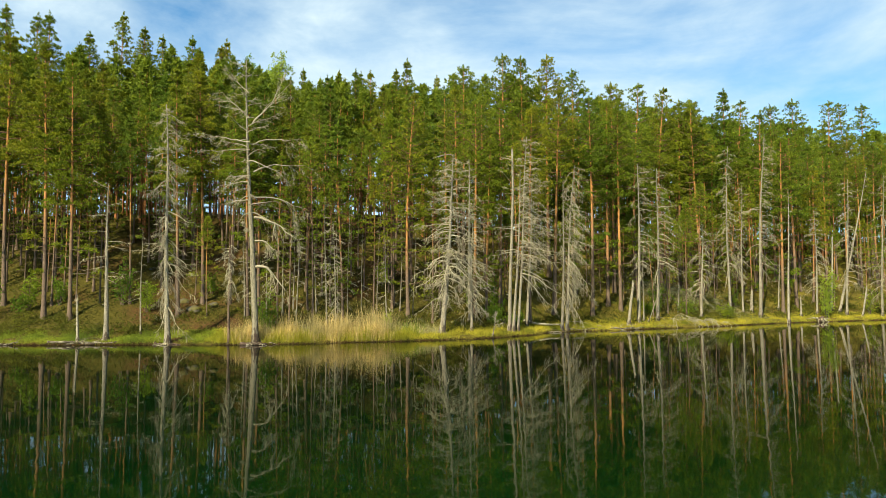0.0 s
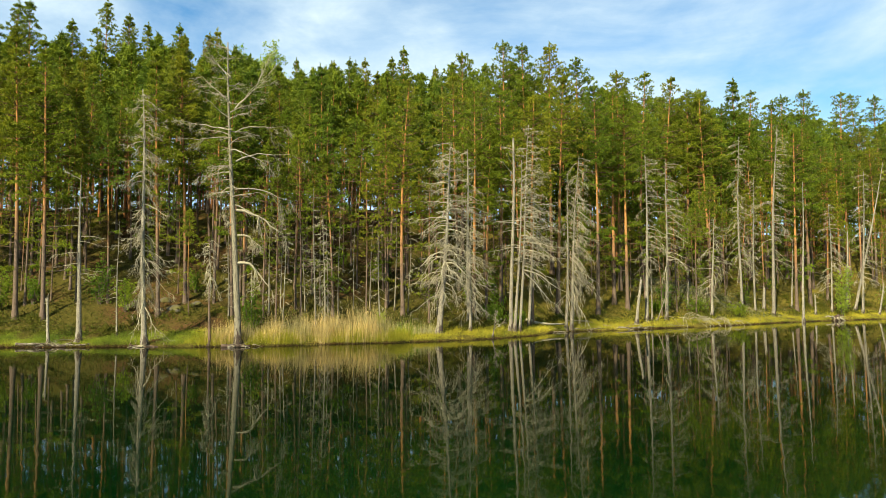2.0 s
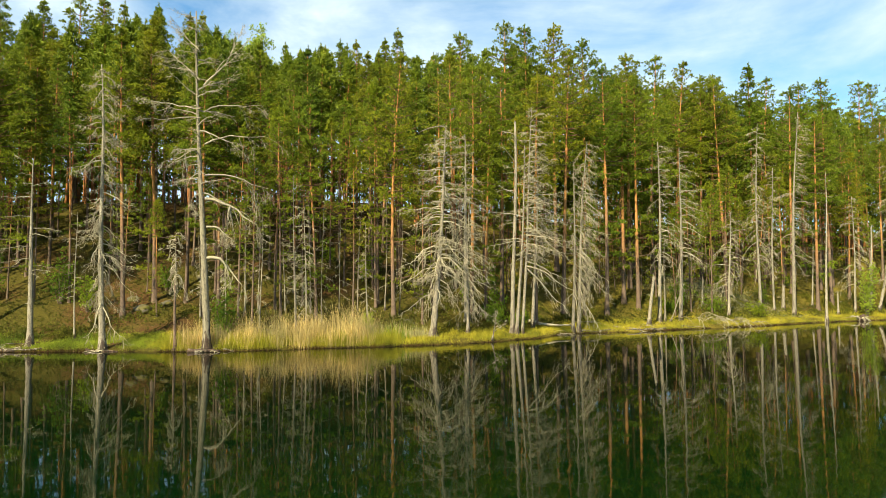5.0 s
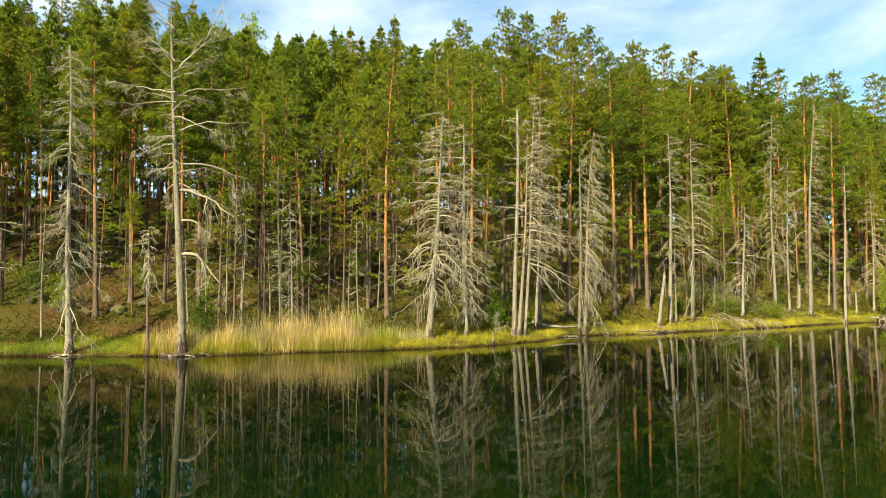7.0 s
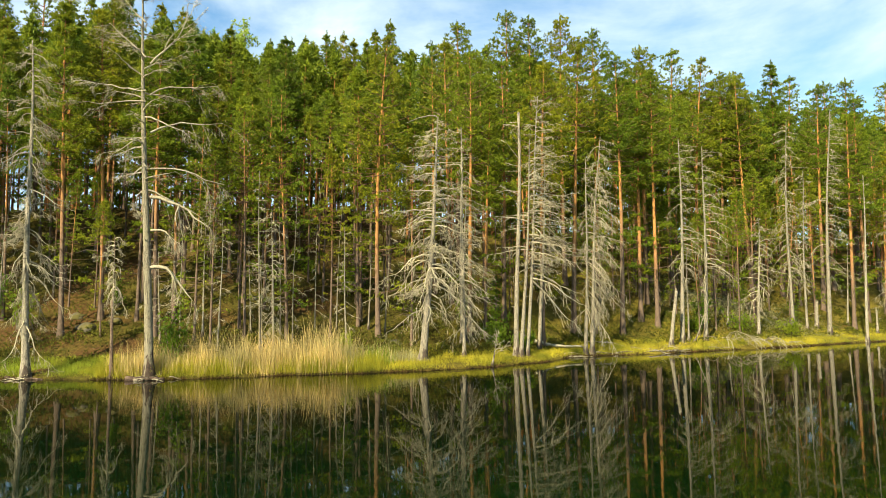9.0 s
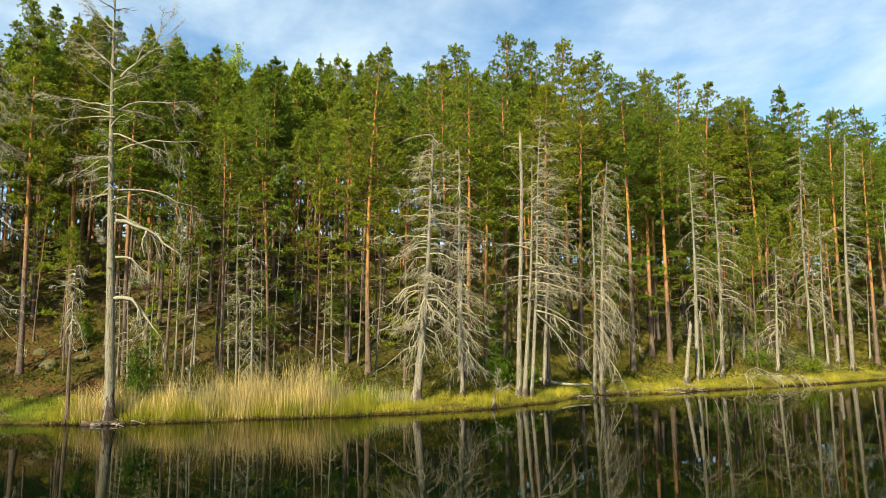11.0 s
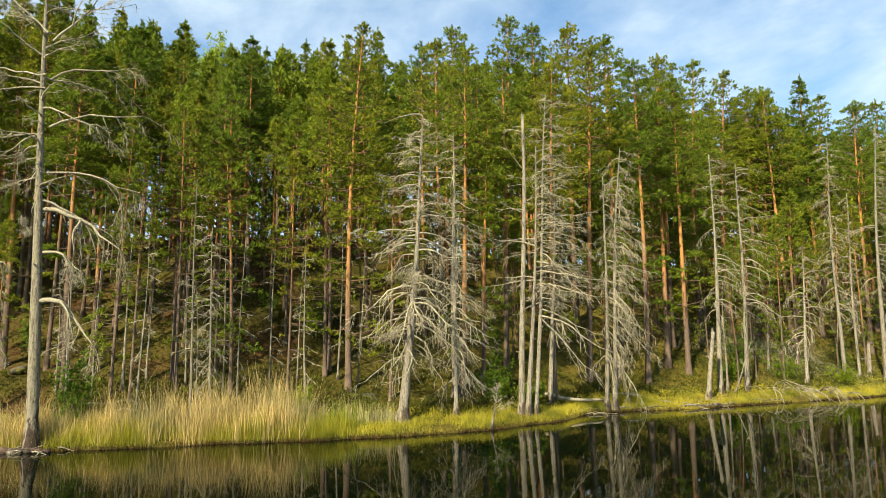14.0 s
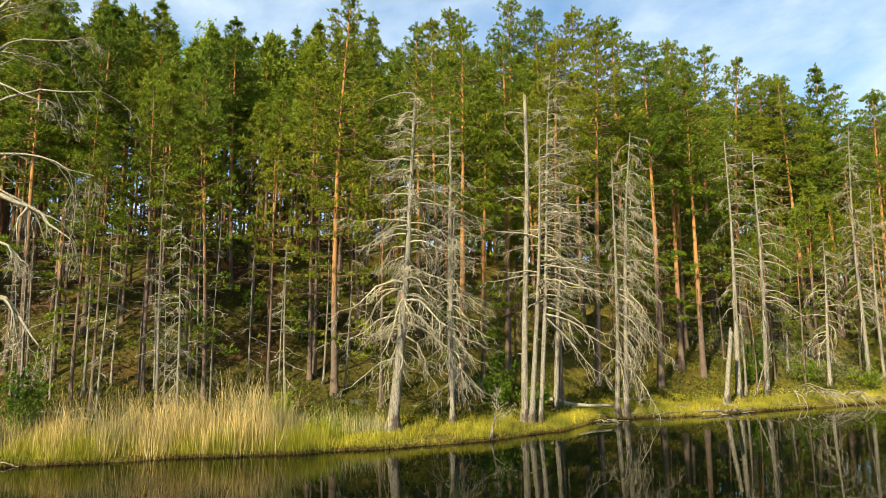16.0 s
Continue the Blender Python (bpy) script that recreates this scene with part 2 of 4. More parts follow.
def part(name, build, mat, parent, label="", smooth=True):
    ob = new(name, build.mesh(name, mat, smooth))
    ob.parent = parent
    return tagged(ob, label) if label else ob


def thing(name, label, category, group=""):
    return tagged(new(name), label, category, group)


# ---- the lie of the land ----
SHORE_X = [-400, -90, -27, -20.3, -17, -11.6, -8, -6.4, -3.4, 0, 3, 6.1, 8, 10.5, 13.5, 17, 20.5, 25.5, 31, 37.7, 45, 70, 130, 500]
SHORE_Y = [30, 37, 39.2, 39.4, 39.6, 39.2, 40.2, 40.9, 41.5, 42.8, 44.4, 47.1, 50.2, 51.4, 52.2, 54.2, 56, 58.5, 62, 65.2, 68, 77, 95, 150]
RISE_S = [-420, -330, -250, -30, -6, -0.5, -0.1, 0.12, 0.4, 2.0, 3.5, 6, 10, 15, 20, 25, 30, 40, 60, 120, 3000]
RISE_Z = [6, 4, -4, -4, -2.5, -0.45, -0.12, 0.10, 0.2, 0.42, 0.9, 2.1, 3.9, 6.4, 8.8, 10.7, 11.3, 10.2, 5, 3, 0]


def shore(x):
    return float(np.interp(x, SHORE_X, SHORE_Y)) + 0.16 * noise.noise((x * 0.9, 3.1, 0)) + 0.08 * noise.noise((x * 2.7, 7.1, 0))


def ground_z(x, y):
    s = (y - shore(x)) * float(np.interp(x, [-10, -5, 0, 12], [1.05, 1.0, 0.85, 0.8]))
    z = float(np.interp(s, RISE_S, RISE_Z))
    rough = min(1.0, max(0.0, (s - 1.5) / 4))
    return z + rough * (0.35 * noise.noise((x * 0.22, y * 0.22, 0)) + 0.2 * noise.noise((x * 0.8, y * 0.8, 4)) + 0.09 * noise.noise((x * 1.7, y * 1.7, 2))) + 0.03 * noise.noise((x * 2.2, y * 2.2, 9)) * (s > 0.15)


def sheet(name, label, xs, rows, height, mat):
    b = Build()
    for x in xs:
        for s in rows:
            y = shore(x) + s
            b.v.append((x, y, height(x, y)))
    n = len(rows)
    for i in range(len(xs) - 1):
        for j in range(n - 1):
            b.f.append((i * n + j, i * n + n + j, i * n + n + j + 1, i * n + j + 1))
    return tagged(new(name, b.mesh(name, mat)), label, name, kind="structure")


xs = [-3000, -1200, -500, -250, -150, -100, -80, -60] + list(np.arange(-50, 70, 0.45)) + [75, 85, 100, 120, 160, 250, 500, 1200, 3000]
rows = [-1500, -420, -330, -250, -30, -6, -2, -0.5, -0.25, -0.1, 0.0, 0.1, 0.2, 0.4, 0.7] + list(np.arange(1.1, 14, 0.5)) + list(np.arange(14, 45, 1.2)) + [48, 55, 65, 90, 120, 300, 1000, 3000]
sheet("ground", "mossy brown pine forest floor sloping up from the lake", xs, rows, ground_z, FLOOR)

w = Build()
w.v = [(-3000, -1500, 0), (3000, -1500, 0), (3000, 160, 0), (-3000, 160, 0)]
w.f = [(0, 1, 2, 3)]
tagged(new("water", w.mesh("water", WATER)), "still dark green lake water mirroring the forest", "water", kind="structure")


# ---- living pines ----
def pine_mesh(seed, tall, crown_from, reach, pointed, whorls, per, tufts, leaf, radius, needles, dead_low=14, leaf_count=9, low=0):
    """One Scots pine about its foot: trunk, limbs and needle crown; low: green sprays on the stem under the crown."""
    rng = np.random.default_rng(seed)
    tree = thing("pine_tree", "tall Scots pine with orange upper bark", "tree", "pines of the forest")
    bend = rng.normal(0, 0.10, 2)
    phase = rng.uniform(0, 6.28, 2)

    def axis(u):
        return Vector((bend[0] * math.sin(u * 3 + phase[0]) * 2 * u, bend[1] * math.sin(u * 2.4 + phase[1]) * 2 * u, tall * u))

    b = Build()
    us = [0, 0.01, 0.03, 0.07] + list(np.linspace(0.14, 0.975, 12))
    b.tube([axis(u) - Vector((0, 0, 0.25 if u == 0 else 0)) for u in us], [radius * (1.0 - 0.86 * u ** 0.9) * (1 + 0.45 * max(0, 1 - u / 0.045)) for u in us], 8)
    part("trunk", b, PINE_BARK, tree)
    limbs, crown = Build(), Build()
    near = leaf < 0.2
    bits = (0, 0.5, 1.0) if near else (0, 0.9)
    cs, ds = [], []

    def width_at(f):
        if pointed:
            return (1 - f) ** 0.95 * (0.62 + 0.38 * min(1, f * 5)) + 0.03
        return (1 - f) ** 0.68 * (0.55 + 0.45 * min(1, f * 2.2)) + 0.04

    def pad(mid, out, side, n, size, flat=0.3):
        """A flat spray of needle tufts, a little domed, its shoots pointing outwards and up."""
        q = rng.normal(0, size, (n, 2))
        q *= np.minimum(1, 1.7 * size / (np.linalg.norm(q, axis=1, keepdims=True) + 1e-6))
        z = flat * size - 0.4 * (q ** 2).sum(1) / (size + 0.05) + rng.normal(0, 0.1 * size + 0.015, n)
        o, w = np.array(out), np.array(side)
        cs.extend(np.array(mid) + q[:, :1] * o + q[:, 1:] * w + z[:, None] * np.array((0, 0, 1.0)))
        ds.extend((0.5 + q[:, :1]) * o + q[:, 1:] * w * 1.5 + np.array((0, 0, 0.45)))

    def limb_at(u, az, ln, rise, sag, sprays, nt, back=0.7):
        base, out = axis(u), Vector((math.cos(az), math.sin(az), 0))
        side = Vector((-out.y, out.x, 0))
        way = lambda q: base + out * (ln * q) + Vector((0, 0, ln * (rise * q - sag * q * q + 0.16 * q ** 3)))
        limbs.tube([way(q) for q in bits], [0.010 + 0.014 * ln * (1 - q) for q in bits], 3, False)
        for k2 in range(sprays):
            q = 1.0 if k2 == 0 else 1 - rng.uniform(0.1, 1) ** 1.1 * back
            la = 0.0 if k2 == 0 else float(rng.normal(0, 0.3) * ln * (1.2 - q * 0.6))
            pad(way(float(q)) + side * la, out, side, nt, min(0.26, 0.06 + 0.11 * ln))

    for i in range(whorls):
        f = ((i + rng.uniform(0.2, 0.8)) / whorls) ** 0.9
        u = crown_from + (0.975 - crown_from) * f
        k = max(3, int(round(per * (1.15 - 0.35 * f))))
        a0, lift = rng.uniform(0, 6.28), rng.uniform(0.75, 1.25)
        for j in range(k):
            if rng.random() < (0.45 - 0.8 * f if pointed else 0.6 - 1.0 * f):
                continue
            ln = reach * width_at(f) * rng.uniform(0.6, 1.15) + 0.08
            rise = (0.1 + 0.7 * f ** 1.6) * lift * rng.uniform(0.85, 1.15) - 0.15 * (1 - f)
            sprays = max(2 if near else 1, int(round(ln * (1.8 if near else 1.3))))
            nt = max((5 + int(2 * f)) if near else (3 + int(3 * f)), int(tufts * (ln / reach) ** 1.1 / sprays))
            limb_at(u, a0 + 6.28 * j / k + rng.normal(0, 0.35), ln, rise, rng.uniform(0.0, 0.15), sprays, nt)
    for i in range(low):
        u = crown_from * rng.uniform(0.3, 1.0)
        ln = reach * rng.uniform(0.3, 0.75)
        limb_at(u, rng.uniform(0, 6.28), ln, rng.uniform(-0.12, 0.2), 0.1, int(rng.integers(1, 4)), max(3, int(0.2 * tufts)), 0.45)
    for i in range(int(0.5 * tufts)):
        f = rng.uniform(0.15, 0.97) ** 0.7
        rad, az = reach * width_at(f) * 0.6 * math.sqrt(rng.uniform(0.03, 1)), rng.uniform(0, 6.28)
        out = Vector((math.cos(az), math.sin(az), 0))
        cs.append(np.array(axis(crown_from + (0.975 - crown_from) * f) + out * rad + Vector((0, 0, (0.1 + 0.4 * f) * rad))))
        ds.append(np.array(out * 0.6 + Vector((0, 0, 0.5))))
    for i in range(40):
        u = 1 - (0.0036 if pointed else 0.0026) * i
        cs.append(np.array(axis(u)) + rng.normal(0, 0.02 + 0.007 * i, 3) * (1, 1, 0.4))
        ds.append(np.array((0, 0, 1.0)))
    for i in range(dead_low):
        u = crown_from * rng.uniform(0.3, 1.2)
        az, ln = rng.uniform(0, 6.28), rng.uniform(0.4, 1.7)
        out = Vector((math.cos(az), math.sin(az), 0))
        s = axis(u)
        limbs.tube([s, s + out * ln * 0.5 + Vector((0, 0, 0.05 * ln)), s + out * ln + Vector((0, 0, rng.uniform(-0.4, 0.1) * ln))], [0.016, 0.010, 0.004], 3, False)
    crown.leaves(np.array(cs), np.array(ds), leaf, leaf * (0.3 if leaf < 0.25 else 0.4), leaf_count, 0.55, rng, 0.4)
    tagged(part("branchwork", limbs, TWIG_BARK, tree, "thin reddish-brown limbs with dead lower twigs"), kind="stuff")
    tagged(part("crown", crown, needles, tree, "green needle tufts in loose layered pads", False), kind="stuff")
    return tree, tall


# kinds: (template, its height)
BROAD = [pine_mesh(11 + i, 18.0, c, r, False, 17, 5.6, 64, 0.13, 0.165, NEEDLES, 22, 12, 9) for i, (c, r) in enumerate([(0.42, 2.7), (0.48, 2.4), (0.38, 2.7), (0.54, 2.5)])]
POINTED = [pine_mesh(31 + i, 17.0, c, r, True, 19, 6, 58, 0.13, 0.14, NEEDLES, 16, 12, 9) for i, (c, r) in enumerate([(0.44, 2.3), (0.5, 2.0), (0.4, 2.4), (0.56, 1.9)])]
BACK_BROAD = [pine_mesh(51 + i, 18.0, c, r, False, 15, 5.0, 34, 0.18, 0.14, NEEDLES_FAR, 12, 9, 5) for i, (c, r) in enumerate([(0.42, 2.5), (0.4, 2.6), (0.5, 2.4), (0.44, 2.6)])]
BACK_POINTED = [pine_mesh(71 + i, 17.0, c, r, True, 16, 5.5, 32, 0.18, 0.12, NEEDLES_FAR, 6, 9, 4) for i, (c, r) in enumerate([(0.5, 2.1), (0.56, 1.9), (0.52, 2.2), (0.6, 1.8)])]
SLIM = [pine_mesh(91 + i, 12.0, c, r, True, 14, 4.4, 24, 0.12, 0.075, NEEDLES, 16, 10, l) for i, (c, r, l) in enumerate([(0.48, 1.5, 12), (0.6, 1.35, 8), (0.4, 1.6, 16), (0.66, 1.3, 18)])]
BACK_LOW = [pine_mesh(111 + i, 16.0, c, r, True, 11, 3.6, 7, 0.65, 0.12, NEEDLES_FAR, 0, 3) for i, (c, r) in enumerate([(0.1, 2.3), (0.16, 2.1), (0.06, 2.5)])]
DEEP_BROAD = [pine_mesh(131 + i, 18.0, c, r, False, 14, 4.4, 15, 0.4, 0.13, NEEDLES_FAR, 0, 4) for i, (c, r) in enumerate([(0.46, 2.6), (0.42, 2.7)])]
DEEP_POINTED = [pine_mesh(151 + i, 17.0, c, r, True, 16, 4.4, 14, 0.4, 0.11, NEEDLES_FAR, 0, 4) for i, (c, r) in enumerate([(0.54, 2.1), (0.6, 1.9)])]
TEMPLATES = [t for kind in (BROAD, POINTED, BACK_BROAD, BACK_POINTED, SLIM, BACK_LOW, DEEP_BROAD, DEEP_POINTED) for t, _ in kind]
STEMS = []
prng = random.Random(5)


def plant(kind, x, y, tall, lean_x=0.0, lean_y=0.0, label="", stretch=1.0):
    """A copy of one of the kind's templates, its foot on the ground."""
    t, h = kind[prng.randrange(len(kind))]
    k = tall / h
    m = Matrix.Translation((x, y, ground_z(x, y) - 0.03)) @ Matrix.Rotation(lean_x / tall, 4, "Y") @ Matrix.Rotation(-lean_y / tall, 4, "X") @ Matrix.Rotation(prng.uniform(0, 6.28), 4, "Z") @ Matrix.Diagonal((k * stretch, k * stretch, k, 1))
    STEMS.append((x, y))
    ob = copy_thing(t, m)
    return tagged(ob, label) if label else ob


# the pines of the first rows: x, y, height, lean
for x, y, h, l in ((-2.8, 46.4, 16.4, 0.1), (2.1, 49.4, 17.0, 0.0), (4.25, 52.4, 16.7, 0.1), (6.4, 50.6, 17.4, 0.3), (9.05, 55.7, 20.3, 0.8), (12.55, 56.6, 19.6, 0.2), (14.6, 59.5, 19.2, 0.2), (15.55, 58.7, 19.0, 0.0),
                   (24.8, 70.1, 20.3, 0.4), (26.1, 70.4, 20.4, 0.2), (26.6, 68.5, 20.2, -0.6), (29.9, 74.0, 19.5, 0.2), (34.3, 71.8, 21.0, 0.5), (37.2, 70.1, 20.4, 0.0), (34.5, 67.6, 18.5, 0.3)):
    plant(BROAD, x, y, h, l, 0, "tall Scots pine with orange upper trunk and broad crown")
for x, y, h, l in ((-27.4, 43.4, 19.5, -0.3), (-25.6, 43.4, 18.5, -0.3), (-31.5, 45.3, 20.0, -0.5), (-18.5, 44.1, 17.6, -0.4), (-17.5, 45.9, 17.3, -0.3), (-13.65, 44.0, 15.8, -0.1), (-13.3, 45.3, 14.0, -0.1), (3.0, 49.7, 14.6, 0.3), (40.4, 72.7, 15.5, 0.6)):
    plant(POINTED, x, y, h, l, 0, "straight Scots pine with narrow pointed crown")
for x, y, h, l in ((-9.15, 44.0, 12.6, -0.2), (-7.2, 44.65, 14.2, -0.3), (-4.05, 47.5, 14.8, -0.2), (-4.0, 48.1, 14.5, -0.2), (-7.3, 44.7, 11.0, 0.0), (-9.75, 45.0, 12.6, 0.0), (-10.6, 43.3, 10.5, 0.1), (-11.5, 43.6, 11.5, 0.1)):
    plant(SLIM, x, y, h, l, 0, "slim young pine with sparse low branches")
# the tall pines of the skyline: x, y, height of the top over the lake
for x, y, z in ((-4.2, 64.2, 26.8), (1.4, 59.5, 24.5), (5.4, 62.3, 26.4), (7.4, 64.5, 27.0), (10.1, 65.4, 27.4), (12.06, 61.8, 24.6), (16.1, 63.3, 23.9), (19.0, 66.0, 24.6), (22.8, 70.0, 25.2), (26.9, 72.3, 24.6), (34.5, 77.5, 26.0), (39.5, 79.2, 25.9), (46.0, 86.0, 28.6), (53.0, 91.0, 29.8), (57.5, 94.0, 30.4), (62.0, 97.0, 31.0)):
    plant(BROAD if x > 0 else POINTED, x, y, z - ground_z(x, y))
for x, z in ((-43.5, 32.0), (-41.2, 31.0), (-38.9, 31.0), (-35.7, 29.1), (-32.7, 30.9), (-30.0, 29.4), (-25.8, 28.8), (-22.1, 27.5), (-10.9, 24.6), (-9.2, 24.9), (-7.5, 24.9), (-5.0, 25.0)):
    plant(POINTED, x, 62.0 + prng.uniform(-1.5, 1.5), z - ground_z(x, 62.0))

plant(POINTED, 31.8, 74.0, 26.4 - ground_z(31.8, 74.0))

for i in range(30):
    x = prng.uniform(4, 30)
    y = shore(x) + prng.uniform(6.5, 17)
    plant(SLIM, x, y, prng.uniform(5, 10.5), prng.uniform(-0.2, 0.2), 0, "young pine with green low branches under tall pines")


def canopy(x, y):
    """Height over the lake to which the stand has grown: it falls away to the right, with a dip in the middle."""
    u = (x - 0.6) / (y + 0.5)
    return 3.4 + (y + 0.5) * float(np.interp(u, [-0.75, -0.57, -0.42, -0.34, -0.29, -0.25, -0.21, -0.07, 0.0, 0.1, 0.17, 0.28, 0.36, 0.5, 0.63, 0.8], [0.45, 0.44, 0.395, 0.366, 0.346, 0.332, 0.33, 0.33, 0.335, 0.345, 0.335, 0.305, 0.285, 0.275, 0.258, 0.255]))


# the forest behind
DEEP = []
tries = 0
made = 0
while made < 450 and tries < 14000:
    tries += 1
    y = prng.uniform(44, 108)
    x = prng.uniform(-0.75 * y - 3, 0.78 * y + 5)
    s = y - shore(x)
    gap = 1.1 if x < 2 else 1.5
    if not 3.6 < s < 37 or any((x - a) ** 2 + (y - c) ** 2 < gap * gap for a, c in STEMS):
        continue
    if s < 9 and prng.random() < 0.3:
        continue
    left = x < -2 + prng.uniform(-6, 6)
    tall = prng.uniform(14.0, 18.0) if left else prng.uniform(15.0, 19.5)
    roof = canopy(x, y) - ground_z(x, y)
    if roof < 8:
        continue
    made += 1
    tall = min(tall, roof * prng.uniform(0.9, 1.0))
    if (s < 9 or prng.random() < (0.34 if x < 6 else 0.16)) and s < 20:
        plant(SLIM, x, y, prng.uniform(7, 13), prng.uniform(-0.3, 0.3), 0, "slim young pine among taller trunks")
    elif s > 18.5:
        kind = DEEP_POINTED if left else DEEP_BROAD
        STEMS.append((x, y))
        DEEP.append((*kind[prng.randrange(len(kind))], x, y, tall))
    else:
        plant(BACK_POINTED if left else BACK_BROAD, x, y, tall, prng.uniform(-0.5, 0.5), prng.uniform(-0.3, 0.3), "pine of the forest behind the first row", prng.uniform(0.85, 1.15))


def far_woods(count, seed):
    """The deep forest up to and over the crest, with unseen shading pines at far left, joined into one mesh; beyond the
    crest the crowns start low.
    """
    rng = random.Random(seed)
    placed = []
    while len(placed) < count:
        x = rng.uniform(-95, 130)
        y = shore(x) + rng.uniform(26, 54)
        if not -0.75 * y - 4 < x < 0.8 * y + 6 or any((x - a) ** 2 + (y - c) ** 2 < 3.4 for a, c in placed):
            continue
        placed.append((x, y))
        tall = min(rng.uniform(11.5, 15.5), 0.9 * (canopy(x, y) - ground_z(x, y)))
        DEEP.append((*BACK_LOW[rng.randrange(len(BACK_LOW))], x, y, max(5.0, tall)))
    # unseen pines left of the view, added to cast shade on the left slope
    for _ in range(70):
        x = rng.uniform(-75, -36)
        y = shore(x) + rng.uniform(2.5, 26)
        if x < -0.75 * y - 2:
            DEEP.append((*DEEP_POINTED[rng.randrange(len(DEEP_POINTED))], x, y, rng.uniform(14, 19)))
    for _ in range(64):
        x = rng.uniform(-22, 18)
        DEEP.append((*BACK_LOW[rng.randrange(len(BACK_LOW))], x, shore(x) + rng.uniform(23, 35), rng.uniform(5.0, 9.0)))
    for _ in range(80):
        x = rng.uniform(14, 70)
        DEEP.append((*BACK_LOW[rng.randrange(len(BACK_LOW))], x, shore(x) + rng.uniform(19, 27), rng.uniform(6.0, 9.5)))
    verts, faces, mats, n0 = [], [], [], 0
    for t, h, x, y, tall in DEEP:
        k, a = tall / h, rng.uniform(0, 6.28)
        turn = np.array(((math.cos(a), -math.sin(a), 0), (math.sin(a), math.cos(a), 0), (0, 0, 1))) * k
        for o in t.children:
            if o.name.startswith("branchwork"):
                continue
            co = np.empty(len(o.data.vertices) * 3)
            o.data.vertices.foreach_get("co", co)
            verts.append(co.reshape(-1, 3) @ turn.T + np.array((x, y, ground_z(x, y) - 0.03)))
            for p in o.data.polygons:
                faces.append([i + n0 for i in p.vertices])
                mats.append(0 if o.name.startswith("trunk") else 1)
            n0 += len(o.data.vertices)
    me = bpy.data.meshes.new("far_woods")
    me.from_pydata(np.concatenate(verts).tolist(), [], faces)
    me.materials.append(FAR_BARK)
    me.materials.append(NEEDLES_FAR)
    me.polygons.foreach_set("material_index", mats)
    return tagged(new("far_woods", me), "dense pine forest rising to and beyond the crest", "forest", kind="stuff")


far_woods(300, 3)
# a tall pine beside the birches
plant(POINTED, -26.6, 75.0, 33.2 - ground_z(-26.6, 75.0))
# narrow spires that stand over the dip in the skyline
for x, y, z in ((-28.1, 62.0, 28.6), (-16.8, 72.3, 28.7), (-11.9, 62.5, 24.6), (-13.1, 75.0, 29.3), (-9.1, 66.0, 26.1), (-1.9, 85.0, 32.0)):
    plant(POINTED, x, y, z - ground_z(x, y), 0, 0, "narrow pointed pine standing over the forest", 0.8)
# thin pines thickening the stand on the shaded slope
added = 0
while added < 20:
    x = prng.uniform(-40, -12)
    y = shore(x) + prng.uniform(6.0, 17.0)
    if all((x - a) ** 2 + (y - c) ** 2 > 1.7 for a, c in STEMS):
        added += 1
        plant(BACK_POINTED, x, y, prng.uniform(13.0, 16.5), prng.uniform(-0.3, 0.3), 0, "thin pine on the shaded slope", 0.9)
for t in TEMPLATES:
    for o in (*t.children_recursive, t):
        bpy.data.objects.remove(o)


# ---- dead trees ----
def limb(b, start, az, length, pitch, droop, curl, r, rng, subs=4, level=0, segs=7, fuzz=True, fork=1.0, deep=1):
    """A bare crooked branch that sinks and turns up at its end, with twigs."""
    p, pts, radii = Vector(start), [Vector(start)], [r]
    step = length / segs
    for i in range(segs):
        u = (i + 1) / segs
        a = az + rng.normal(0, 0.13) + 0.2 * math.sin(u * 4 + az * 3)
        e = pitch - droop * min(1.0, u * 1.5) + curl * max(0, u - 0.6) * 2.5 + rng.normal(0, 0.11)
        p = p + Vector((math.cos(a) * math.cos(e), math.sin(a) * math.cos(e), math.sin(e))) * step
        pts.append(p)
        radii.append(max(0.009, r * (1 - 0.85 * u)))
        if level < deep and i >= 1:
            for _ in range(rng.poisson(1.25 * subs / segs)):
                side = 1 if rng.random() < 0.5 else -1
                limb(b, p, a + side * rng.uniform(0.4, 1.2), fork * length * rng.uniform(0.16, 0.42) * (1.15 - 0.5 * u), e - rng.uniform(0.0, 0.7), droop * 0.5, curl, max(0.009, radii[-1] * (0.65 if fork == 1 else 0.75)), rng, subs * 0.5, level + 1, 3 if fork == 1 else 5, True, fork, deep)
    b.tube(pts, radii, 4 if level == 0 else 3, False)
    if level and fuzz:
        c = np.array([tuple(q) for q in pts[1:]])
        d = np.tile(np.array((math.cos(az) * 0.6, math.sin(az) * 0.6, -0.35)), (len(c), 1))
        b.leaves(c, d, 0.12 + 0.26 * length, 0.010, 2, 0.7, rng)


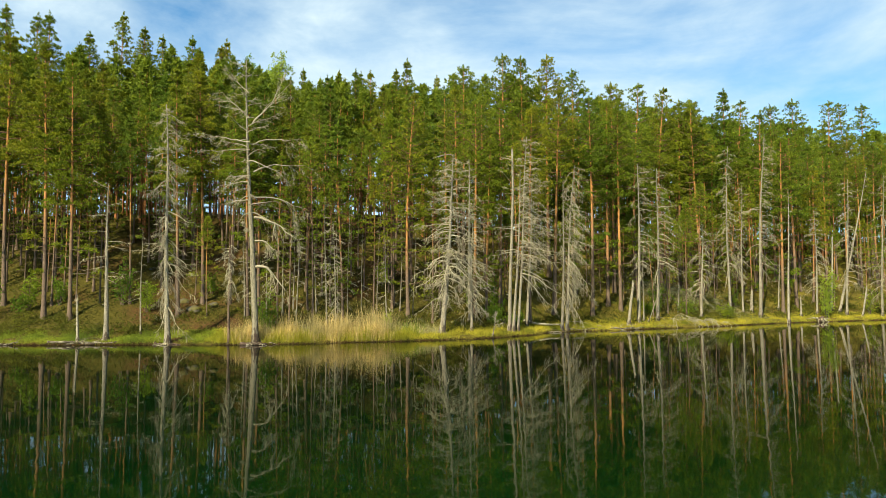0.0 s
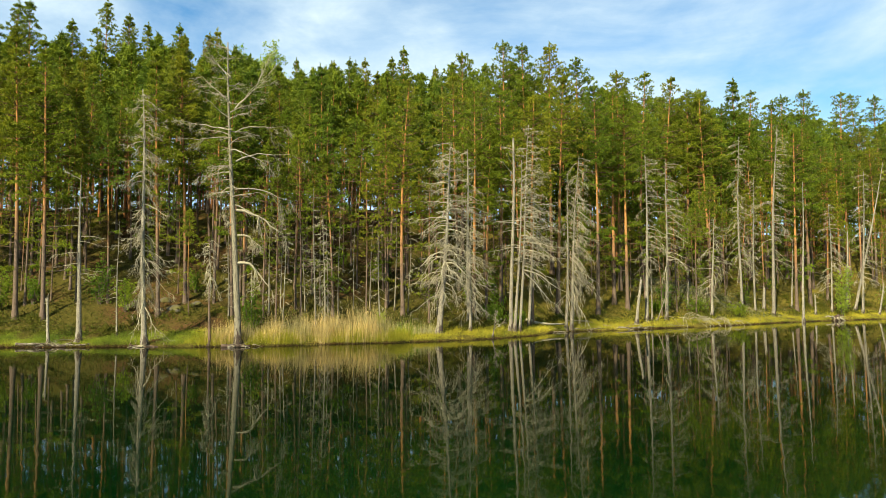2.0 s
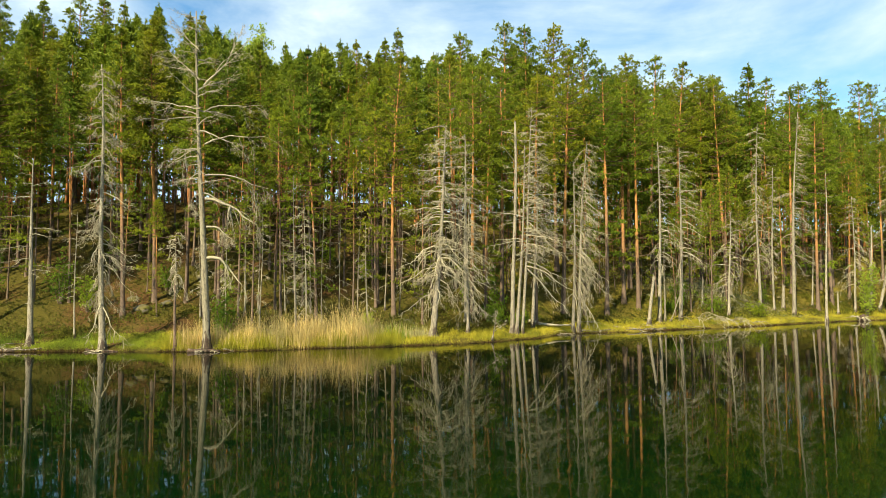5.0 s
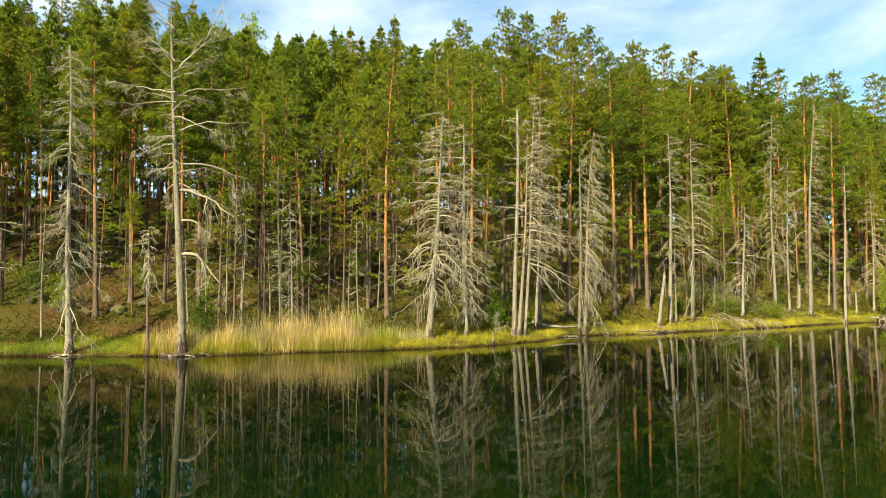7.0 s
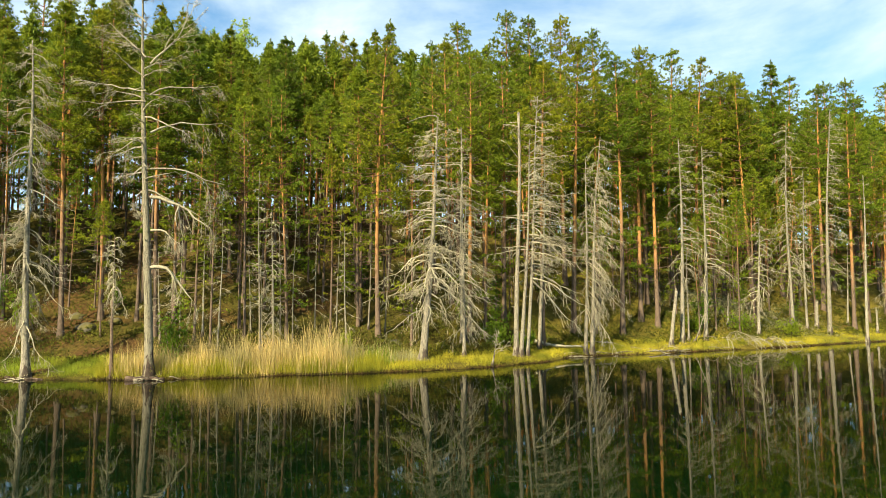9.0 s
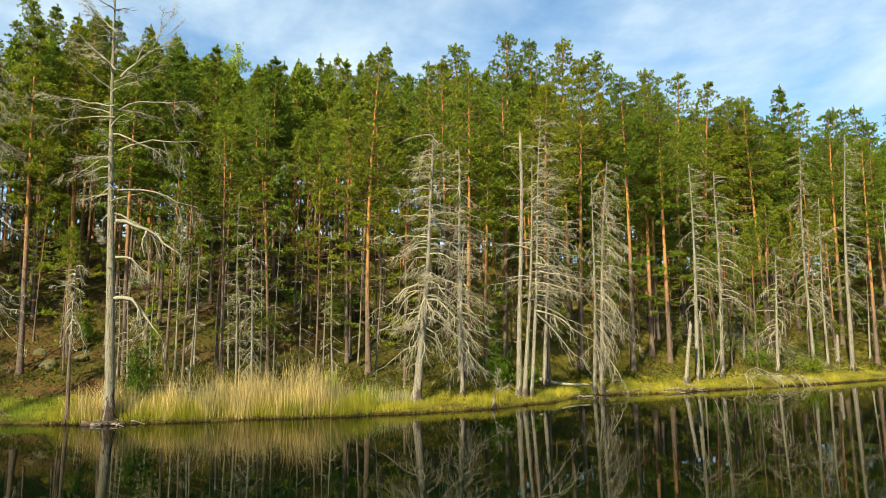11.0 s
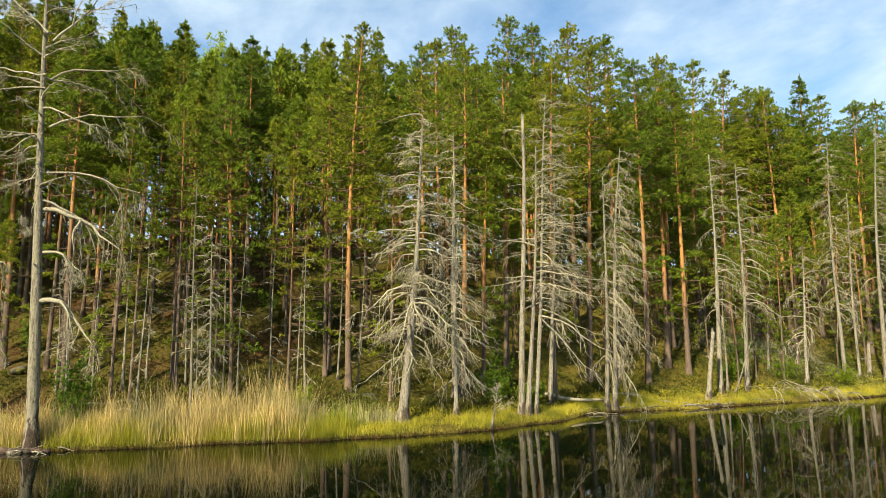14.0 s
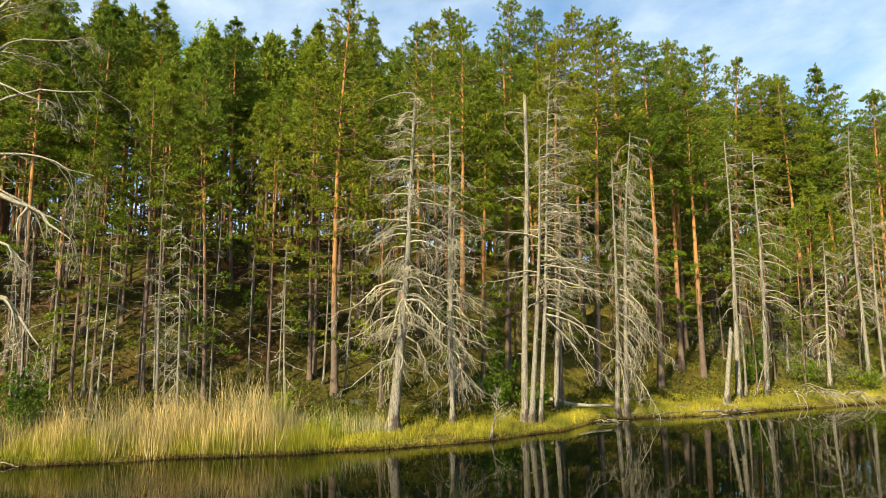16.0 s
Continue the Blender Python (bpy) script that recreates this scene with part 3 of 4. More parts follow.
def dead_tree(name, x, y, tall, lean, r, seed, n=40, low=0.2, reach=1.8, top_reach=0.8, pitch=0.1, droop=0.7, curl=0.5, subs=5, side=None, bent=0.0, label="", broken=False, fat=1.0, sweep=0.0, wood=DEADWOOD):
    """A standing dead trunk, bleached, with bare branches."""
    rng = np.random.default_rng(seed)
    tree = thing(name, label, "dead tree" if name != "tree_stub" else "tree stub", "dead trees on the shore")
    tree.location = (x, y, ground_z(x, y) - 0.05)
    ph = rng.uniform(0, 6.28)

    def axis(u):
        return Vector((lean * u + 0.012 * tall * math.sin(u * 4 + ph) * u + sweep * u * (1 - u), 0.008 * tall * math.sin(u * 5 + ph * 2) * u, tall * u))

    b = Build()
    us = [0, 0.008, 0.02, 0.05] + list(np.linspace(0.1, 1.0, 16))
    end = (0.45 if tall > 5 else 0.62) if broken else 0.14
    pts = [axis(u) - Vector((0, 0, 0.3 if u == 0 else 0)) for u in us]
    rad = [r * (1 - (1 - end) * u ** 0.85) * (1 + 0.5 * max(0, 1 - u * tall / 0.6)) * (1 + rng.normal(0, 0.03)) for u in us]
    if bent:
        tip = axis(1.0)
        pts += [tip + Vector((-0.12, 0, 0.1)), tip + Vector((-0.4, 0, 0.12)), tip + Vector((-0.4 - bent * 0.5, 0, 0.0)), tip + Vector((-0.4 - bent, 0, -0.25))]
        rad += [r * 0.2, r * 0.14, r * 0.09, r * 0.05]
    b.tube(pts, rad, 10)
    if broken:
        for _ in range(4):
            a = rng.uniform(0, 6.28)
            s = axis(0.985) + Vector((math.cos(a), math.sin(a), 0)) * r * 0.4
            b.tube([s, s + Vector((0, 0, rng.uniform(0.1, 0.35)))], [r * 0.2, 0.01], 4)
    for k in range(5):
        a = rng.uniform(0, 6.28)
        o = Vector((math.cos(a), math.sin(a), 0))
        b.tube([o * r * 0.3 + Vector((0, 0, 0.28)), o * r * 1.35 + Vector((0, 0, 0.08)), o * r * 2.2 + Vector((0, 0, -0.12))], [r * 0.4, r * 0.28, r * 0.1], 5)
    for k in range(int(tall * 1.6)):
        u, a = rng.uniform(0.08, 0.9), rng.uniform(0, 6.28)
        o, rr = Vector((math.cos(a), math.sin(a), 0)), r * (1 - (1 - end) * u ** 0.85)
        q = axis(u) + o * rr * 0.7
        b.tube([q, q + o * (rr * 0.5 + rng.uniform(0.02, 0.12)) + Vector((0, 0, rng.uniform(-0.03, 0.06)))], [rr * 0.3, rr * 0.1], 4)
    part("trunk", b, wood, tree, "cracked silver-grey trunk")
    if n:
        for i in range(n):
            t = Build()
            u = low + (0.985 - low) * ((i + rng.uniform(0, 1)) / n)
            f = (u - low) / (1 - low)
            ln = 1.15 * (reach + (top_reach - reach) * f) * (rng.uniform(0.65, 1.15) if rng.random() < 0.6 else rng.uniform(0.25, 0.7))
            az = rng.uniform(0, 6.28) if side is None or rng.random() > 0.75 else side + rng.normal(0, 0.8)
            limb(t, axis(u), az, ln, pitch + rng.normal(0, 0.16) + 0.3 * f - 0.35 * droop * (1 - f) ** 2, droop * rng.uniform(0.6, 1.3), curl, max(0.016, fat * 0.0135 * ln + 0.007), rng, subs)
            part("branch", t, DEADTWIG, tree)
    return tree


dead_tree("dead_tree", -0.31, 44.35, 12.3, 0.95, 0.22, 3, 100, 0.2, 3.1, 0.8, 0.35, 1.0, 0.6, 9, None, 1.2, "bleached dead spruce with drooping branches and bent top", fat=1.15)
snag = dead_tree("dead_tree", -11.64, 39.35, 17.7, -0.8, 0.215, 8, 34, 0.44, 2.2, 1.5, 0.12, 0.35, 0.2, 7, None, 0, "tall bleached dead pine rooted at the water's edge", fat=1.3, wood=CHARRED)
arms = np.random.default_rng(4)
for z, az, ln, p, d, r in ((4.7, -0.2, 2.5, 0.35, 1.35, 0.105), (7.75, -0.2, 3.2, 0.25, 0.95, 0.1), (6.3, -0.1, 1.6, 0.25, 1.0, 0.065), (6.8, 3.3, 0.7, 0.2, -0.7, 0.05), (9.0, -0.2, 3.6, 0.3, 0.8, 0.05), (10.6, 0.1, 3.2, 0.85, 0.9, 0.055),
                           (12.3, -0.1, 3.2, 0.35, 0.5, 0.05), (13.7, 0.1, 3.0, 0.8, -0.2, 0.06), (14.0, 3.0, 2.6, 0.75, 0.1, 0.05), (12.5, 3.2, 2.8, 0.1, 0.0, 0.045), (12.0, 3.4, 2.8, 0.0, 0.1, 0.04), (10.4, 3.1, 2.2, -0.05, 0.3, 0.04), (15.6, 3.0, 1.9, 0.8, 0.0, 0.04)):
    a = Build()
    limb(a, (-0.035 * z + (0.1 if abs(az) < 1.5 else -0.1), 0, z), az, ln, p, d, 0.1, r, arms, 8, fork=1.5, deep=2)
    part("limb", a, DEADTWIG, snag, "thick curved bleached limb")
for x, y, h, l, r, seed, n, low, reach, tr, pitch, droop, curl, subs, side, label in (
    (-17.19, 39.65, 15.1, -0.55, 0.18, 21, 96, 0.16, 2.0, 1.0, 0.0, 1.15, 0.9, 9, None, "grey dead pine with drooping branches over roots"),
    (-21.24, 40.0, 9.9, -0.1, 0.17, 22, 16, 0.35, 1.5, 0.8, 0.1, 0.3, 0.2, 4, None, "bare grey trunk with a few level branches"),
    (-19.84, 41.6, 7.0, -0.1, 0.06, 23, 14, 0.3, 0.8, 0.5, 0.0, 0.4, 0.2, 3, None, "thin dead stem with short twigs"),
    (-7.9, 42.5, 9.1, -0.14, 0.06, 24, 22, 0.2, 0.7, 0.4, 0.0, 0.5, 0.2, 3, None, "thin straight dead stem standing in reeds"),
    (-7.4, 42.9, 7.3, -0.07, 0.06, 25, 46, 0.12, 1.1, 0.5, 0.0, 0.9, 0.4, 5, None, "small dead spruce with curled drooping twigs"),
    (1.75, 45.8, 8.4, 0.1, 0.10, 26, 44, 0.15, 2.2, 0.9, 0.0, 0.85, 0.5, 7, 0.0, "pale thin dead spruce with tangled branches"),
    (1.75, 48.0, 12.2, -0.2, 0.20, 27, 52, 0.18, 2.1, 1.0, 0.05, 0.8, 0.5, 7, None, "grey dead spruce with dense drooping branches"),
    (4.81, 47.15, 11.9, 0.75, 0.13, 29, 26, 0.45, 2.2, 1.2, 0.2, 0.3, 0.2, 6, 0.1, "leaning grey dead trunk with long side branches"),
    (5.17, 47.5, 14.5, 0.95, 0.115, 30, 70, 0.28, 2.7, 0.9, 0.1, 0.6, 0.35, 9, 0.0, "bleached dead pine with long level branches"),
    (6.09, 49.7, 11.0, 0.5, 0.13, 31, 40, 0.35, 1.9, 1.1, 0.1, 0.6, 0.4, 6, None, "dead pine with pale split base"),
    (8.96, 50.95, 11.6, 0.4, 0.13, 32, 44, 0.2, 1.9, 0.8, 0.0, 0.9, 0.3, 7, 0.2, "dead spruce with tangled hanging branches"),
    (9.37, 51.1, 13.1, 0.7, 0.14, 33, 86, 0.16, 2.3, 0.9, -0.1, 0.95, 0.3, 9, -0.1, "dead spruce thick with hanging grey twigs"),
    (16.46, 56.3, 13.9, 0.25, 0.16, 34, 54, 0.32, 1.9, 0.9, 0.15, 0.8, 0.2, 5, 0.1, "grey dead pine with arching branches"),
    (17.0, 56.7, 6.4, 0.1, 0.08, 35, 10, 0.35, 0.7, 0.4, 0.2, 0.3, 0.2, 3, None, "thin broken dead stem"),
    (18.48, 57.6, 13.7, 0.4, 0.15, 36, 44, 0.33, 2.2, 1.0, 0.1, 0.7, 0.1, 5, 0.1, "grey dead pine with arching level branches"),
    (23.5, 60.7, 8.7, 0.3, 0.13, 37, 50, 0.22, 2.0, 1.0, 0.1, 0.75, 0.1, 5, None, "short dead spruce with arching bare branches"),
    (27.15, 63.0, 16.6, 0.0, 0.14, 38, 76, 0.26, 1.9, 0.8, 0.05, 0.75, 0.2, 6, None, "tall dead spruce with dense grey twigs"),
    (30.73, 64.5, 18.2, 0.7, 0.18, 39, 60, 0.28, 2.2, 0.8, 0.05, 0.6, 0.2, 6, 0.0, "tall thick bleached dead pine"),
    (32.6, 62.8, 13.0, 0.3, 0.13, 40, 14, 0.4, 0.9, 0.6, 0.1, 0.3, 0.2, 3, None, "slender bare trunk standing in shallow water"),
    (41.75, 70.2, 15.4, 3.5, 0.15, 41, 10, 0.4, 0.8, 0.4, 0.1, 0.2, 0.2, 3, None, "leaning bare dead trunk"),
    (42.0, 69.3, 14.6, 0.6, 0.14, 42, 54, 0.2, 2.0, 0.9, 0.05, 0.7, 0.2, 6, None, "dead spruce with grey hanging branches"),
    (45.7, 69.3, 15.4, 0.6, 0.14, 43, 60, 0.15, 2.2, 0.9, 0.05, 0.7, 0.2, 6, None, "dead spruce with grey hanging branches"),
    (38.5, 68.6, 11.0, 0.2, 0.11, 44, 50, 0.2, 1.8, 0.8, 0.05, 0.7, 0.2, 6, None, "dead spruce with grey hanging branches"),
    (29.2, 64.9, 13.0, 0.1, 0.11, 45, 50, 0.25, 1.5, 0.7, 0.05, 0.7, 0.2, 5, None, "thin dead spruce with grey twigs"),
    (34.36, 68.3, 7.0, 0.3, 0.09, 46, 12, 0.3, 0.9, 0.5, 0.1, 0.3, 0.2, 3, None, "thin bare dead stem"),
):
    dead_tree("dead_tree", x, y, h, l, r, seed, n, low, reach, tr, pitch, droop, curl, subs, side, 0, label)
dead_tree("dead_tree", 4.55, 47.25, 13.4, 0.3, 0.15, 28, 12, 0.55, 1.9, 1.5, 0.25, 0.15, 0.1, 3, 3.14, 0, "smooth pale dead trunk snapped at the top", True)
dead_tree("dead_tree", -13.31, 39.45, 6.1, -0.15, 0.095, 47, 30, 0.55, 1.15, 0.6, 0.5, 2.0, 0.7, 6, None, 0, "small dead pine with twisted drooping crown at the waterline", fat=2.4, wood=DARKWOOD)
srng = random.Random(23)
for i in range(16):
    x = -14.5 + 0.78 * i + srng.uniform(-0.3, 0.3)
    y = shore(x) + srng.uniform(2.6, 6.0)
    dead_tree("dead_sapling", x, y, srng.uniform(4.5, 9.0), srng.uniform(-0.25, 0.25), srng.uniform(0.035, 0.06), 200 + i, 16, 0.15, 0.7, 0.35, 0.0, 0.5, 0.3, 3, None, 0, "thin dead sapling with short grey twigs")
for x, y, h, l, r, seed, label in ((-22.73, 39.5, 2.7, -0.1, 0.09, 61, "thin broken grey stub on driftwood"), (15.12, 54.5, 3.6, 0.4, 0.145, 62, "thick pale broken trunk stub"), (30.5, 65.9, 2.2, 0.05, 0.17, 63, "short pale broken trunk stub"), (40.72, 69.9, 8.1, 0.4, 0.13, 64, "tall bare broken trunk"), (43.23, 68.7, 3.2, 0.6, 0.10, 65, "short leaning broken stem"), (36.0, 67.0, 2.0, 0.0, 0.10, 66, "short grey stub in the grass"), (22.0, 62.5, 2.4, 0.1, 0.09, 67, "thin pale broken stub")):
    dead_tree("tree_stub", x, y, h, l, r, seed, 3, 0.4, 0.5, 0.3, 0.2, 0.2, 0.1, 2, None, 0, label, True)
# a forked bare sapling beside the thin broken stem
for x, y, h, l, r, seed, label in ((17.35, 56.6, 2.9, 1.1, 0.05, 71, "bare leaning forked sapling"), (3.15, 44.62, 1.65, 0.25, 0.05, 72, "small bare dead sapling at the water")):
    dead_tree("dead_sapling", x, y, h, l, r, seed, 9, 0.35, 0.8, 0.4, 0.7, 0.1, 0.2, 3, None, 0, label)


# ---- driftwood, logs, roots ----
def log(x0, y0, x1, y1, r, label, mat=DEADWOOD, lift=0.05, stubs=4, seed=0):
    rng = np.random.default_rng(seed)
    lg = thing("fallen_log", label, "log")
    b = Build()
    n = 9
    pts = []
    for i in range(n):
        u = i / (n - 1)
        x, y = x0 + (x1 - x0) * u, y0 + (y1 - y0) * u
        pts.append(Vector((x, y, max(ground_z(x, y), -0.02) + r * 0.6 + lift + 0.02 * math.sin(u * 9 + seed))))
    b.tube(pts, [r * (1 - 0.45 * i / (n - 1)) for i in range(n)], 8)
    b.f.append(tuple(range(7, -1, -1)))
    part("trunk", b, mat, lg)
    for _ in range(stubs):
        t = Build()
        p = pts[rng.integers(1, n - 1)]
        limb(t, p, rng.uniform(0, 6.28), rng.uniform(0.2, 0.7), rng.uniform(0.1, 0.9), 0.2, 0.1, r * 0.22, rng, 1, 1, 4, False)
        part("branch_stub", t, DEADTWIG, lg)
    return lg


log(5.9, 50.3, 9.0, 51.6, 0.11, "pale bare fallen log lying in the grass", DEADTWIG, 0.2, seed=1)
for i, (x0, y0, x1, y1, r) in enumerate(((-24.6, 39.5, -21.6, 39.35, 0.10), (-23.4, 39.3, -20.3, 39.55, 0.07), (-22.9, 39.45, -21.4, 39.6, 0.06), (-27.6, 39.2, -26.3, 39.3, 0.08), (-18.0, 39.55, -16.3, 39.45, 0.07), (-12.5, 39.1, -10.9, 39.15, 0.13), (-12.1, 38.95, -11.0, 39.3, 0.08), (14.2, 52.75, 16.2, 53.9, 0.07), (12.9, 52.2, 15.3, 53.3, 0.05), (17.6, 54.9, 19.6, 55.7, 0.05), (9.6, 51.3, 12.0, 52.0, 0.05), (12.2, 53.2, 14.4, 52.4, 0.045))):
    log(x0, y0, x1, y1, r, "weathered driftwood lying along the waterline", DARKWOOD if i in (5, 4) else DEADWOOD, 0.0, 3, 10 + i)


def brush(x, y, n, reach, seed, label, lift=0.1, fan=None, pitch=0.5, droop=0.9, r=0.03):
    """A heap of fallen bare branches."""
    rng = np.random.default_rng(seed)
    heap = thing("brushwood_heap", label, "branches")
    for i in range(n):
        b = Build()
        px, py = x + rng.normal(0, reach * 0.35), y + rng.normal(0, 0.3)
        az = rng.uniform(0, 6.28) if fan is None else fan + rng.normal(0, 0.65)
        limb(b, (px, py, max(0.0, ground_z(px, py)) + lift), az, reach * rng.uniform(0.5, 1.2), pitch * rng.uniform(0.4, 1.3), droop, 0.1, r, rng, 3, 1, 6, False)
        part("branch", b, DEADTWIG, heap)
    return heap


brush(20.7, 57.2, 24, 3.0, 81, "bleached branches of a fallen treetop arching into the water", 0.3, -1.1, 0.85, 1.5, 0.034)
brush(23.2, 58.0, 9, 2.1, 82, "bleached branches of a fallen treetop arching into the water", 0.2, -0.9, 0.7, 1.4, 0.03)
brush(8.0, 49.9, 16, 1.1, 83, "heap of grey fallen twigs at the waterline", 0.05, None, 0.25, 0.4, 0.02)
brush(15.3, 53.5, 12, 0.8, 84, "heap of grey driftwood twigs at the waterline", 0.05, None, 0.3, 0.4, 0.02)
brush(-11.3, 42.2, 7, 2.2, 85, "grey fallen branches leaning in the reeds", 0.5, 0.3, 0.2, 0.5, 0.025)
brush(-17.1, 39.5, 8, 0.8, 86, "dead roots and twigs at the waterline", 0.05, None, 0.1, 0.3, 0.03)
brush(-22.8, 39.6, 14, 0.9, 88, "heap of pale driftwood twigs at the waterline", 0.08, None, 0.2, 0.3, 0.03)
brush(-11.6, 39.15, 9, 0.7, 89, "dark roots and driftwood at the foot of a dead pine", 0.06, None, 0.15, 0.4, 0.045)
brush(10.2, 53.0, 9, 1.6, 87, "grey fallen branches on the bank", 0.3, 0.5, 0.3, 0.6, 0.02)


def root_plate(x, y, size, seed):
    rng = np.random.default_rng(seed)
    st = thing("root_plate", "upturned brown roots of a fallen tree at the water", "stump")
    b = Build()
    bm = bmesh.new()
    bmesh.ops.create_icosphere(bm, subdivisions=3, radius=size * 0.5)
    for v in bm.verts:
        v.co *= 1 + 0.75 * noise.noise(v.co * 3.1 + Vector((seed, 0, 0)))
        v.co.y *= 0.6
        v.co += Vector((x, y, size * 0.35))
    b.v = [tuple(v.co) for v in bm.verts]
    b.f = [tuple(v.index for v in f.verts) for f in bm.faces]
    bm.free()
    part("root_mass", b, DARKWOOD, st)
    for i in range(20):
        t = Build()
        limb(t, (x + rng.normal(0, 0.2), y, size * rng.uniform(0.2, 0.7)), rng.uniform(0, 6.28), size * rng.uniform(0.8, 1.9), rng.uniform(-0.2, 1.0), 0.9, 0.2, 0.055, rng, 3, 0, 6, False)
        part("root", t, DEADTWIG if i % 3 else DARKWOOD, st)
    return st


root_plate(36.6, 64.5, 0.62, 5)


def boulder(x, y, sx, sy, sz, seed):
    bm = bmesh.new()
    bmesh.ops.create_icosphere(bm, subdivisions=3, radius=1.0)
    for v in bm.verts:
        k = 1 + 0.42 * noise.noise(v.co * 1.1 + Vector((seed * 3.7, 0, 0))) + 0.26 * abs(noise.noise(v.co * 2.3 + Vector((0, seed, 0)))) + 0.1 * noise.noise(v.co * 5.5 + Vector((seed, 0, 3)))
        v.co = Vector((v.co.x * sx * k, v.co.y * sy * k, v.co.z * sz * k))
    me = bpy.data.meshes.new("boulder")
    bm.to_mesh(me)
    bm.free()
    me.materials.append(STONE)
    me.polygons.foreach_set("use_smooth", [True] * len(me.polygons))
    ob = new("boulder", me)
    ob.location = (x, y, ground_z(x, y) - sz * 0.3)
    ob.rotation_euler = (0, 0, seed)
    return tagged(ob, "grey mossy boulder half sunk in the slope", "boulder", "boulders on the slope")


brng = random.Random(9)
for x, y, a in ((-17.8, 45.2, 0.6), (-16.7, 45.8, 0.45), (-18.9, 46.2, 0.4), (-2.0, 46.3, 0.3)):
    boulder(x, y, a * brng.uniform(1.1, 1.7), a * 0.8, a * 0.5, brng.uniform(0, 6))
for i in range(26):
    a = brng.uniform(0.15, 0.42)
    boulder(23.4 + brng.gauss(0, 2.2), 66.2 + brng.gauss(0, 1.5), a * 1.4, a, a * 0.5, brng.uniform(0, 6))
for i in range(22):
    y = brng.uniform(45, 62)
    x = brng.uniform(-0.6 * y, 0.4 * y)
    if y - shore(x) > 4:
        a = brng.uniform(0.12, 0.35)
        boulder(x, y, a * 1.3, a, a * 0.6, brng.uniform(0, 6))


# ---- bushes, birches ----
def bush(name, x, y, tall, wide, seed, label, mat=BUSH, clumps=320, leaf=0.095, stems=7):
    rng = np.random.default_rng(seed)
    ob = thing(name, label, "bush")
    ob.location = (x, y, ground_z(x, y) - 0.03)
    cr, cs, ds = Build(), [], []
    for i in range(stems):
        st = Build()
        a, out = rng.uniform(0, 6.28), wide * rng.uniform(0.1, 0.5)
        h = tall * rng.uniform(0.65, 1.0)
        o = Vector((math.cos(a), math.sin(a), 0))
        way = lambda q: o * (0.08 + out * q ** 1.3) + Vector((0, 0, h * q))
        st.tube([way(q) for q in (0, 0.3, 0.6, 1.0)], [0.022, 0.016, 0.01, 0.004], 4, False)
        part("stem", st, TWIG_BARK, ob)
        for _ in range(clumps // stems):
            q = rng.uniform(0.2, 1.05)
            cs.append(way(q) + Vector(rng.normal(0, wide * 0.13 * (1.3 - 0.7 * q), 3)))
            ds.append(Vector(rng.normal(0, 0.5, 3)) + Vector((0, 0, 0.5)))
    cr.leaves(np.array([tuple(c) for c in cs]), np.array([tuple(d) for d in ds]), leaf, leaf * 0.6, 9, 0.9, rng)
    part("foliage", cr, mat, ob, "", False)
    return ob


for x, y, h, w_, seed, label in ((-23.0, 45.3, 3.4, 1.8, 1, "bright green young birch bush on the slope"), (3.8, 49.0, 2.3, 1.5, 2, "dense green bush behind the bank"), (3.4, 48.3, 1.5, 1.4, 12, "dense green bush behind the bank"), (19.3, 60.4, 2.6, 1.2, 3, "light green young birch"), (-11.5, 41.2, 2.5, 1.5, 5, "small green bush beside a dead pine"), (-4.0, 43.7, 1.3, 0.6, 6, "small green willow shoot among reeds"), (22.5, 61.5, 1.4, 2.2, 7, "low green juniper bush"), (26.3, 61.8, 1.3, 1.7, 8, "low green juniper bush"), (45.0, 70.4, 3.0, 2.2, 9, "bright green young birch at the water"), (18.0, 59.5, 0.9, 1.6, 10, "low green shrub on the bank"), (-5.2, 50.2, 2.0, 1.2, 11, "small green spruce seedling on the slope"), (-29.2, 44.5, 3.0, 1.4, 13, "small green young pine on the slope"), (-21.0, 44.8, 2.4, 1.5, 14, "bright green young birch bush on the slope"), (5.0, 49.2, 0.9, 1.8, 15, "low green shrub on the bank"), (48.5, 71.5, 2.0, 2.5, 16, "bright green bush at the water")):
    bush("bush", x, y, h, w_, seed, label)


bush("bush", 38.4, 66.7, 4.7, 1.7, 4, "bright green young birch at the water", BIRCH, 700, 0.11, 9)
urng = random.Random(31)
for i in range(17):
    x = urng.uniform(-34, -3) if i < 9 else urng.uniform(0, 40)
    y = shore(x) + urng.uniform(4.5, 12)
    bush("bush", x, y, urng.uniform(0.9, 2.6), urng.uniform(0.7, 1.5), 40 + i, "green young birch or spruce on the slope", BUSH, 170, 0.09, 5)


